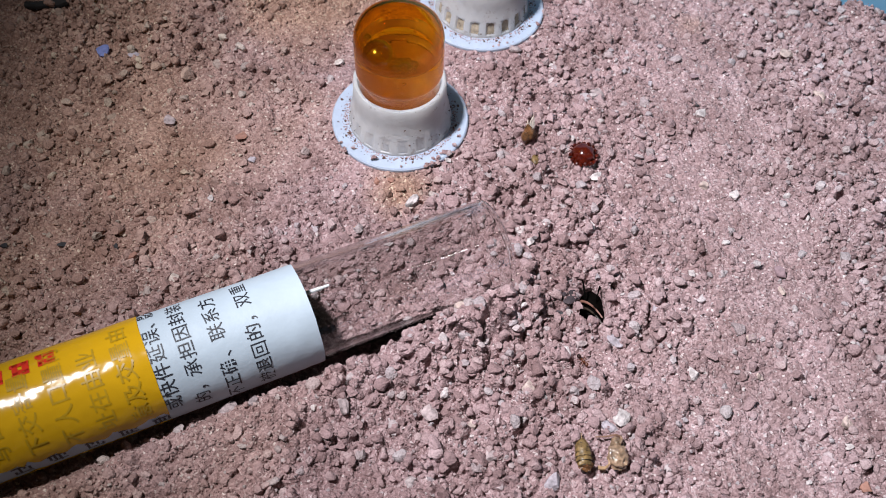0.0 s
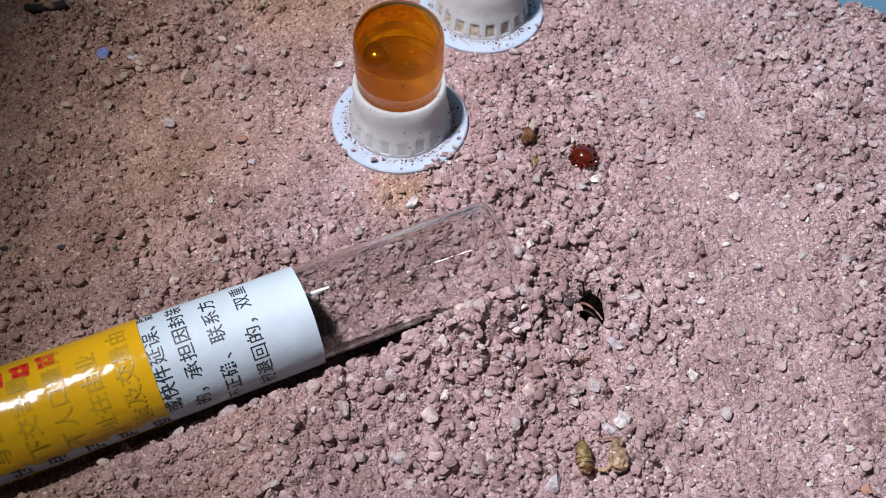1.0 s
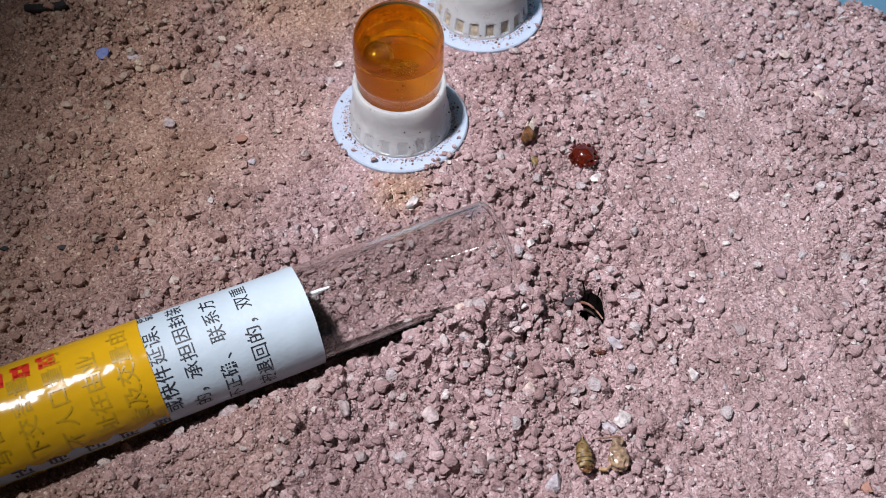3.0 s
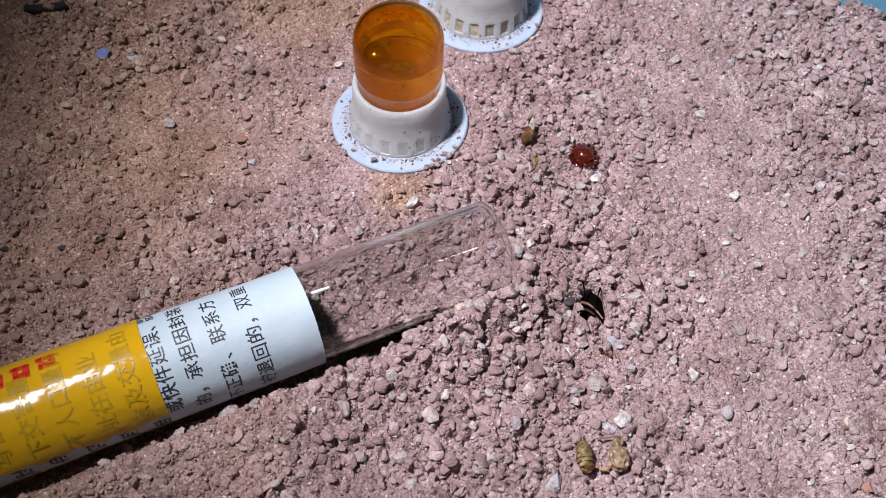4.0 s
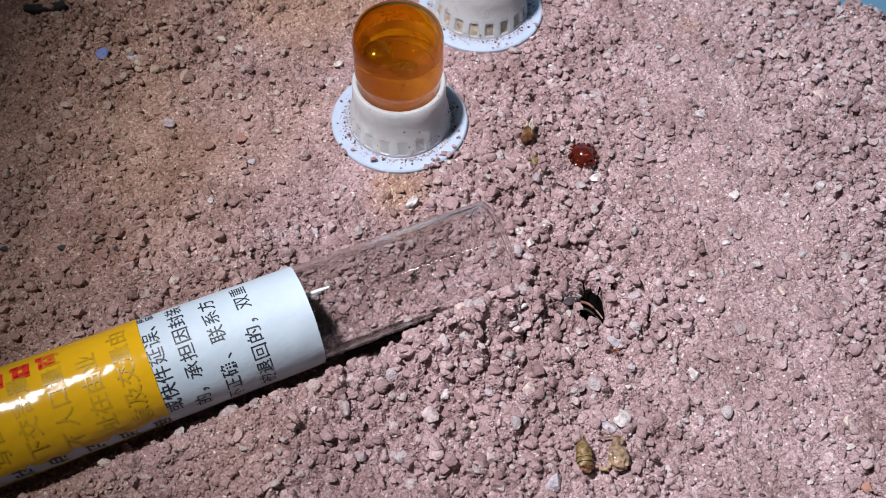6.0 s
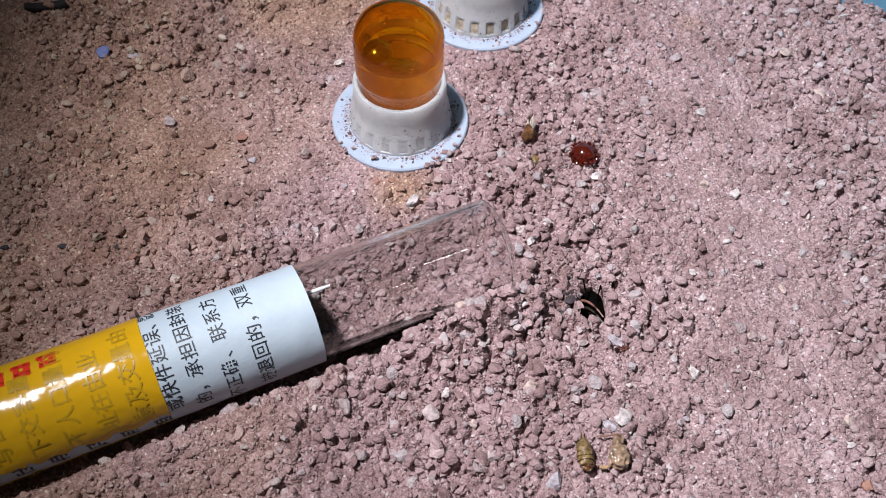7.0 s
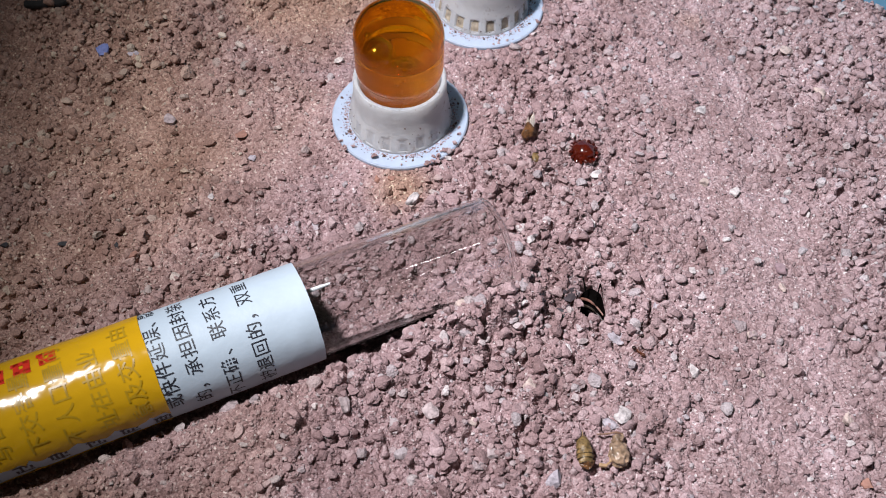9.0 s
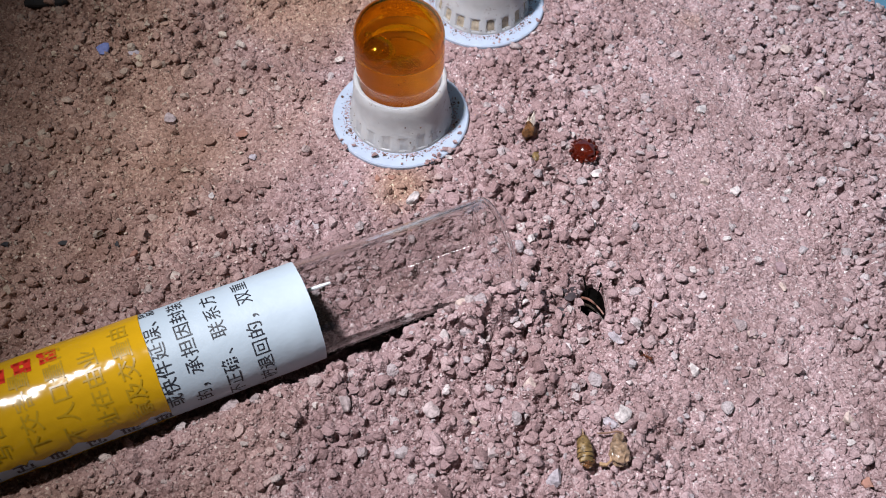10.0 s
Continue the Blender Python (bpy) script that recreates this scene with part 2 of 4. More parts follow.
BU, BV = np.array([math.cos(BOX_TURN), math.sin(BOX_TURN)]), np.array([-math.sin(BOX_TURN), math.cos(BOX_TURN)])
BOX = (-235.0, 150.0, -120.0, 219.5)

rng = np.random.default_rng(5)
LATTICE = rng.random((12, 256, 256))


def vnoise(x, y, size, k):
    x, y = np.asarray(x) / size + 57.3 * k, np.asarray(y) / size + 31.7 * k
    i, j = np.floor(x).astype(int), np.floor(y).astype(int)
    u, v = x - i, y - j
    u, v = u * u * (3 - 2 * u), v * v * (3 - 2 * v)
    t = LATTICE[k % 12]
    a, b = t[i % 256, j % 256], t[(i + 1) % 256, j % 256]
    c, d = t[i % 256, (j + 1) % 256], t[(i + 1) % 256, (j + 1) % 256]
    return (a * (1 - u) + b * u) * (1 - v) + (c * (1 - u) + d * u) * v - 0.5


def cells(x, y, size, k):
    """Rounded crumbs packed side by side, each with a height of its own, 0 to 1."""
    x, y = np.asarray(x) / size, np.asarray(y) / size
    i, j = np.floor(x).astype(int), np.floor(y).astype(int)
    best = np.zeros(x.shape)
    for di in (-1, 0, 1):
        for dj in (-1, 0, 1):
            a, b = (i + di) % 256, (j + dj) % 256
            px, py = i + di + LATTICE[k % 12][a, b], j + dj + LATTICE[(k + 1) % 12][a, b]
            tall = 0.25 + 0.75 * LATTICE[(k + 2) % 12][a, b]
            dx, dy = x - px, y - py
            tilt = 1 + 0.5 * (LATTICE[(k + 3) % 12][a, b] - 0.5) * dx + 0.5 * (LATTICE[(k + 4) % 12][a, b] - 0.5) * dy
            edge = np.clip(2.2 * (1 - np.maximum(np.hypot(dx, dy), 0.8 * (np.abs(dx) + np.abs(dy))) / (0.45 + 0.4 * tall)), 0, 1)
            best = np.maximum(best, tall * tilt * np.sqrt(edge))
    return best


def smooth(a, b, x):
    t = np.clip((x - a) / (b - a), 0, 1)
    return t * t * (3 - 2 * t)


def blob(x, y, cx, cy, sx, sy, turn=0.0):
    c, s = math.cos(turn), math.sin(turn)
    dx, dy = x - cx, y - cy
    return np.exp(-0.5 * (((dx * c + dy * s) / sx) ** 2 + ((dy * c - dx * s) / sy) ** 2))


def tube_coords(x, y):
    dx, dy = x - TUBE0[0], y - TUBE0[1]
    ca, sa = math.cos(TUBE_YAW), math.sin(TUBE_YAW)
    return dx * ca + dy * sa, dx * sa - dy * ca


def rubble(x, y):
    """How loose and coarse the ground is, 0 to 1."""
    r = 0.43 + 0.55 * vnoise(x, y, 14, 3) + 0.4 * vnoise(x, y, 5, 4)
    r += 0.75 * blob(x, y, 8, 88, 17, 12, 0.4) + 0.75 * blob(x, y, 17, 128, 9, 20, -0.2) + 0.55 * blob(x, y, 30, 105, 14, 13)
    r += 0.9 * smooth(74, 90, x + 0.12 * (y - 120)) + 0.4 * blob(x, y, -2, 68, 18, 9)
    r += 0.4 * blob(x, y, -85, 172, 22, 9) + 0.3 * blob(x, y, -40, 96, 40, 8, 0.45) + 0.35 * blob(x, y, 40, 66, 16, 10)
    r += 0.6 * blob(x, y, 26, 164, 13, 22)
    r -= 0.28 * blob(x, y, 60, 162, 13, 36, 0.3) + 0.26 * blob(x, y, 60, 90, 12, 26, 0.1) + 0.2 * blob(x, y, -45, 138, 25, 18)
    s, d = tube_coords(x, y)
    r += 0.7 * np.exp(-0.5 * ((d - 12.5) / 2.5) ** 2) * smooth(-4, 4, s) * (1 - smooth(40, 50, s))
    return np.clip(r, 0, 1)


def height(x, y, fine=True):
    x, y = np.asarray(x, float), np.asarray(y, float)
    z = 4.0 * vnoise(x, y, 46, 1) + 2.0 * vnoise(x, y, 17, 2) - 0.4
    z = z * 0.6
    z += 1.8 * smooth(70, 105, x) + 2.2 * blob(x, y, 18, 122, 9, 16) + 1.4 * blob(x, y, -12, 74, 30, 8, 0.3)
    s, d = tube_coords(x, y)
    z += 4.6 * np.exp(-0.5 * (((s - 35) / 13) ** 2 + ((d - 11.0) / 4.5) ** 2))
    z += 2.0 * np.exp(-0.5 * (((s - 48) / 4) ** 2 + ((d - 3.0) / 8) ** 2))
    z += 3.7 * np.exp(-0.5 * (((d - 13.5) / 4.5) ** 2)) * smooth(-110, -60, s) * (1 - smooth(38, 52, s))
    z -= 3.4 * np.exp(-0.5 * (((s - 14) / 8) ** 2 + ((d - 10.0) / 1.6) ** 2))
    z -= 2.2 * np.exp(-0.5 * ((d + 8) / 5) ** 2) * smooth(-6, 6, s) * (1 - smooth(46, 54, s))
    if fine:
        r = rubble(x, y)
        z += (0.5 + 1.2 * r) * vnoise(x, y, 4.5, 5) + (0.2 + 0.4 * r) * vnoise(x, y, 1.9, 6)
        wx, wy = x + 1.3 * vnoise(x, y, 1.7, 9), y + 1.3 * vnoise(x, y, 1.7, 10)
        z += (0.10 + 2.5 * r) * cells(wx, wy, 2.4, 1) + (0.25 + 1.35 * r) * cells(wx, wy, 1.25, 4) + (0.2 + 0.15 * r) * cells(x, y, 0.8, 6) - 0.55 - 1.6 * r
    # level seats of the feeders
    for cx, cy in (FEEDER_A, FEEDER_B):
        q = np.hypot(x - cx, y - cy)
        z = z * smooth(FLANGE_R - 0.5, FLANGE_R + 7, q) - 0.5 * (1 - smooth(FLANGE_R - 1.2, FLANGE_R - 0.2, q))
    # trough in which the glass lies
    zc = TUBE0[2] + s * math.sin(TUBE_SLOPE)
    inside = (np.abs(d) < TUBE_R + 0.4) & (s > TUBE_FROM - 1) & (s < TUBE_TO + 0.6)
    under = zc - np.sqrt(np.maximum((TUBE_R + 0.3) ** 2 - d * d, 0)) - 0.1
    if fine:
        under = under - 1.5 * (1 - cells(x, y, 2.6, 2)) * (1 - 0.5 * cells(x, y, 1.1, 5)) - 0.4
    bed = -1.9 + (1.5 * cells(x, y, 2.4, 1) + 0.9 * cells(x, y, 1.2, 4) + 0.3 * cells(x, y, 0.8, 6) + 1.4 * vnoise(x, y, 5, 5) if fine else 0.5)
    z = np.where(inside, np.minimum(z, np.maximum(under, bed)), z)
    # hollows that the sand has left under the tube's flank
    z = z - 5.5 * np.exp(-0.5 * (((s - 13) / 5.0) ** 2 + ((d - 8.3) / 1.3) ** 2))
    z = z - 4.2 * np.exp(-0.5 * ((d - 9.0) / 1.7) ** 2) * smooth(-100, -80, s) * (1 - smooth(0, 8, s))
    # burrow
    q = np.hypot((x - HOLE[0]) / 3.4, (y - HOLE[1]) / 4.6)
    z = z - 17.0 * (1 - smooth(0.88, 1.06, q + 0.26 * vnoise(x, y, 1.6, 8)))
    return z


# ---------------------------------------------------------------- mesh helpers
def link(name, bm, mat, smooth_faces=False):
    me = bpy.data.meshes.new(name)
    bm.normal_update()
    for e in bm.edges:
        if len(e.link_faces) == 2 and e.calc_face_angle(0.0) > 0.6:
            e.smooth = False
    bm.to_mesh(me)
    bm.free()
    if mat:
        me.materials.append(mat)
    if smooth_faces:
        me.polygons.foreach_set("use_smooth", [True] * len(me.polygons))
    return new(name, me)


def part(name, bm, mat, parent, label="", smooth_faces=False):
    ob = link(name, bm, mat, smooth_faces)
    ob.parent = parent
    if label:
        tagged(ob, label)
    return ob


def empty(name, x, y, z=0.0, rz=0.0):
    ob = new(name)
    ob.empty_display_size = 0.003
    ob.matrix_basis = pose(x * MM, y * MM, z * MM, 0, 0, rz)
    return ob


def lathe(profile, segs=64):
    """A turned body from (radius, height) pairs in millimetres."""
    bm = bmesh.new()
    rings = []
    for r, z in profile:
        if r < 1e-6:
            rings.append([bm.verts.new((0, 0, z * MM))])
        else:
            rings.append([bm.verts.new((r * MM * math.cos(a), r * MM * math.sin(a), z * MM)) for a in (2 * math.pi * k / segs for k in range(segs))])
    for a, b in zip(rings, rings[1:]):
        for k in range(segs):
            j = (k + 1) % segs
            if len(a) == 1 and len(b) > 1:
                bm.faces.new((a[0], b[j], b[k]))
            elif len(b) == 1 and len(a) > 1:
                bm.faces.new((a[k], a[j], b[0]))
            elif len(a) > 1:
                bm.faces.new((a[k], a[j], b[j], b[k]))
    bmesh.ops.recalc_face_normals(bm, faces=bm.faces)
    return bm


def lump(sx, sy, sz, seed, rough=0.12, subdiv=3, freq=1.3, ridge=None):
    """An uneven rounded body, half sizes in millimetres."""
    bm = bmesh.new()
    bmesh.ops.create_icosphere(bm, subdivisions=subdiv, radius=1.0)
    off = Vector((seed * 7.13, seed * 3.7, seed * 1.9))
    for v in bm.verts:
        k = 1 + rough * noise.noise(v.co * freq + off) * 2
        if ridge:
            k *= ridge(v.co)
        v.co = Vector((v.co.x * sx * k, v.co.y * sy * k, v.co.z * sz * k)) * MM
    return bm


def tube_path(points, r0, r1, sides=8):
    """A tapering rod along points in millimetres."""
    bm = bmesh.new()
    pts = [Vector(p) * MM for p in points]
    rings = []
    for i, p in enumerate(pts):
        d = (pts[min(i + 1, len(pts) - 1)] - pts[max(i - 1, 0)]).normalized()
        a = d.orthogonal().normalized()
        b = d.cross(a)
        r = (r0 + (r1 - r0) * i / (len(pts) - 1)) * MM
        rings.append([bm.verts.new(p + r * (a * math.cos(t) + b * math.sin(t))) for t in (2 * math.pi * k / sides for k in range(sides))])
    for a, b in zip(rings, rings[1:]):
        for k in range(sides):
            bm.faces.new((a[k], a[(k + 1) % sides], b[(k + 1) % sides], b[k]))
    bm.faces.new(rings[0][::-1])
    bm.faces.new(rings[-1])
    bmesh.ops.recalc_face_normals(bm, faces=bm.faces)
    return bm


# ---------------------------------------------------------------- box and ground
def build_ground():
    fx = np.concatenate([np.arange(-330, -126, 6.0), np.arange(-126, 122, 0.31), np.arange(122, 290, 6.0)])
    fy = np.concatenate([np.arange(-220, 44, 6.0), np.arange(44, 214, 0.31), np.arange(214, 330, 6.0)])
    X, Y = np.meshgrid(fx, fy, indexing="ij")
    # keep the sheet inside the box
    u, v = X * BU[0] + Y * BU[1], X * BV[0] + Y * BV[1]
    Z = height(X, Y)
    co = np.stack([X, Y, Z], -1).reshape(-1, 3) * MM
    nx, ny = X.shape
    idx = np.arange(nx * ny).reshape(nx, ny)
    ok = (u > BOX[0] - 2) & (u < BOX[1] + 2) & (v > BOX[2] - 2) & (v < BOX[3] + 2)
    q = np.stack([idx[:-1, :-1], idx[1:, :-1], idx[1:, 1:], idx[:-1, 1:]], -1)
    good = ok[:-1, :-1] & ok[1:, :-1] & ok[1:, 1:] & ok[:-1, 1:]
    return mesh_from("ground", co, q[good].reshape(-1, 4), M_GROUND, True)


def mesh_from(name, co, faces, mat, smooth_faces=False):
    me = bpy.data.meshes.new(name)
    n, k = faces.shape
    me.vertices.add(len(co))
    me.vertices.foreach_set("co", np.ascontiguousarray(co, dtype=np.float32).ravel())
    me.loops.add(n * k)
    me.loops.foreach_set("vertex_index", np.ascontiguousarray(faces, dtype=np.int32).ravel())
    me.polygons.add(n)
    me.polygons.foreach_set("loop_start", np.arange(0, n * k, k, dtype=np.int32))
    me.update(calc_edges=True)
    me.validate()
    if smooth_faces:
        me.polygons.foreach_set("use_smooth", np.ones(n, dtype=bool))
    me.materials.append(mat)
    return new(name, me)


ground = tagged(build_ground(), "reddish-brown loose clay sand strewn with small stones", "ground", kind="structure")


def build_box():
    th = 2.5
    u0, u1, v0, v1 = BOX
    for n, (a, b, c, d) in enumerate(((u0 - th, u1 + th, v1, v1 + th), (u0 - th, u1 + th, v0 - th, v0), (u0 - th, u0, v0, v1), (u1, u1 + th, v0, v1))):
        bm = bmesh.new()
        lo, hi = -24.0, 75.0
        vs = [bm.verts.new(Vector((*(BU * p + BV * q), z)) * MM) for z in (lo, hi) for p, q in ((a, c), (b, c), (b, d), (a, d))]
        for f in ((0, 3, 2, 1), (4, 5, 6, 7), (0, 1, 5, 4), (1, 2, 6, 5), (2, 3, 7, 6), (3, 0, 4, 7)):
            bm.faces.new([vs[k] for k in f])
        bmesh.ops.bevel(bm, geom=bm.edges[:], offset=0.0005, segments=2, affect="EDGES")
        tagged(link(f"wall_{n + 1}", bm, M_BLUE_PLASTIC), "blue-grey plastic side wall of the box", "wall", kind="structure")
    bm = bmesh.new()
    vs = [bm.verts.new(Vector((*(BU * p + BV * q), z)) * MM) for z in (-28.0, -24.0) for p, q in ((u0 - th, v0 - th), (u1 + th, v0 - th), (u1 + th, v1 + th), (u0 - th, v1 + th))]
    for f in ((0, 3, 2, 1), (4, 5, 6, 7), (0, 1, 5, 4), (1, 2, 6, 5), (2, 3, 7, 6), (3, 0, 4, 7)):
        bm.faces.new([vs[k] for k in f])
    tagged(link("floor", bm, M_BLUE_PLASTIC), "blue-grey plastic bottom of the box", "floor", kind="structure")


build_box()


# ---------------------------------------------------------------- grains and stones
def rock_shapes(n, subdiv, rough, seed, cuts=7, low=0.36, high=0.80):
    """Unit rocks as (points, triangles): rounded lumps with a few flats broken off."""
    r = np.random.default_rng(seed)
    out = []
    for k in range(n):
        bm = bmesh.new()
        bmesh.ops.create_icosphere(bm, subdivisions=subdiv, radius=1.0)
        co = np.array([v.co[:] for v in bm.verts])
        tri = np.array([[v.index for v in f.verts] for f in bm.faces])
        bm.free()
        for _ in range(cuts):
            d = r.normal(size=3)
            d /= np.linalg.norm(d)
            cut = r.uniform(low, high)
            h = co @ d
            co = co - np.maximum(h - cut, 0)[:, None] * d
        co += r.normal(size=co.shape) * rough
        co *= r.uniform(0.72, 1.22, 3)
        out.append((co, tri))
    return out


def turns(n, r):
    q = r.normal(size=(n, 4))
    q /= np.linalg.norm(q, axis=1)[:, None]
    w, x, y, z = q.T
    return np.stack([1 - 2 * (y * y + z * z), 2 * (x * y - z * w), 2 * (x * z + y * w), 2 * (x * y + z * w), 1 - 2 * (x * x + z * z), 2 * (y * z - x * w),
                     2 * (x * z - y * w), 2 * (y * z + x * w), 1 - 2 * (x * x + y * y)], -1).reshape(-1, 3, 3)


def clear_of_things(x, y, z, r):
    """Which grains miss the feeders, the glass and the burrow."""
    ok = np.ones(len(x), bool)
    for c in (FEEDER_A, FEEDER_B):
        ok &= np.hypot(x - c[0], y - c[1]) > FLANGE_R + r * 0.2
    s, d = tube_coords(x, y)
    zc = TUBE0[2] + s * math.sin(TUBE_SLOPE)
    ok &= ~((np.hypot(d, z - zc) < TUBE_R + r * 0.95) & (s > TUBE_FROM - 1) & (s < TUBE_TO + r) & (z > 0.1 + 1.2 * (np.abs(d) < 5)))
    ok &= np.hypot((x - HOLE[0]) / 3.4, (y - HOLE[1]) / 4.8) > 1.0
    # the ant's way holds only small grains
    ok &= ~((np.abs(y - np.interp(x, (28, 31, 36, 38, 41), (86.8, 88.7, 89.4, 89.3, 87.5))) < 1.7) & (x > 26) & (x < 43.5) & (r > 0.40))
    return ok


def scatter(n, lo, hi, power, bias, r):
    """Places and half sizes of grains, more of them where the ground is loose."""
    x, y = r.uniform(-122, 118, n), r.uniform(46, 210, n)
    keep = r.random(n) < (1 - bias) + bias * rubble(x, y) ** 1.4
    x, y = x[keep], y[keep]
    size = lo * (hi / lo) ** (r.random(len(x)) ** power)
    z = height(x, y) + size * r.uniform(-0.1, 0.6, len(x))
    ok = clear_of_things(x, y, z, size)
    return x[ok], y[ok], z[ok], size[ok]


def grains(name, n, lo, hi, power, bias, subdiv, seed, label):
    r = np.random.default_rng(seed)
    x, y, z, size = scatter(n, lo, hi, power, bias, r)
    shapes = rock_shapes(18, subdiv, 0.05, seed + 1, 8, 0.44, 0.82)
    kind = r.integers(0, len(shapes), len(x))
    cos, tris, base = [], [], 0
    for k, (co, tri) in enumerate(shapes):
        m = np.nonzero(kind == k)[0]
        R = turns(len(m), r) * size[m][:, None, None]
        pts = np.einsum("nij,pj->npi", R, co)
        pts[:, :, 2] *= 0.8
        pts += np.stack([x[m], y[m], z[m]], -1)[:, None, :]
        cos.append(pts.reshape(-1, 3))
        tris.append((tri[None] + (base + np.arange(len(m)) * len(co))[:, None, None]).reshape(-1, 3))
        base += len(m) * len(co)
    ob = mesh_from(name, np.concatenate(cos) * MM, np.concatenate(tris), M_GRAVEL, True)
    ob.data.set_sharp_from_angle(angle=radians(46))
    ob.parent = ground
    return tagged(ob, label, kind="stuff")


grains("fine_gravel", 76000, 0.15, 0.60, 1.9, 0.5, 1, 11, "fine reddish clay grains lying loose on the sand")
grains("coarse_gravel", 22000, 0.45, 1.5, 1.5, 0.97, 2, 23, "coarse reddish and grey clay crumbs in loose heaps")

ROCKS = []
for k, (co, tri) in enumerate(rock_shapes(16, 2, 0.035, 77, 9, 0.42, 0.82) + rock_shapes(16, 2, 0.02, 91, 13, 0.36, 0.72)):
    me = bpy.data.meshes.new("stone")
    me.from_pydata([tuple(c) for c in co], [], [tuple(int(i) for i in t) for t in tri])
    me.polygons.foreach_set("use_smooth", [True] * len(me.polygons))
    me.set_sharp_from_angle(angle=radians(30))
    me.materials.append(M_STONE)
    ROCKS.append(me)


def stone(x, y, size, mat=None, flat=0.75, stretch=1.0, turn=0.0, shape=0, lift=0.35, label="", z=None):
    """One stone on the ground, half size in millimetres."""
    me = ROCKS[shape % len(ROCKS)]
    if mat:
        key = me.name.split(".")[0] + "_" + mat.name + str(shape % len(ROCKS))
        me = bpy.data.meshes.get(key) or me.copy()
        me.name = key
        me.materials.clear()
        me.materials.append(mat)
    ob = new("stone", me)
    ob.parent = ground
    if z is None:
        q = np.arange(9)
        z = float(np.mean(height(x + 0.7 * size * (q % 3 - 1), y + 0.7 * size * (q // 3 - 1)))) + size * lift
    ob.matrix_basis = pose(x * MM, y * MM, z * MM, 17 * shape % 40 - 20, 31 * shape % 40 - 20, turn) @ Matrix.Diagonal((size * stretch * MM, size * MM, size * flat * MM, 1))
    if label:
        tagged(ob, label)
    return ob


def build_stones():
    r = np.random.default_rng(41)
    x, y, z, size = scatter(2600, 1.0, 2.1, 2.6, 0.95, r)
    for k in range(min(230, len(x))):
        stone(x[k], y[k], size[k], None, r.uniform(0.6, 0.9), r.uniform(0.9, 1.4), r.uniform(0, 360), k, 0.25)


build_stones()


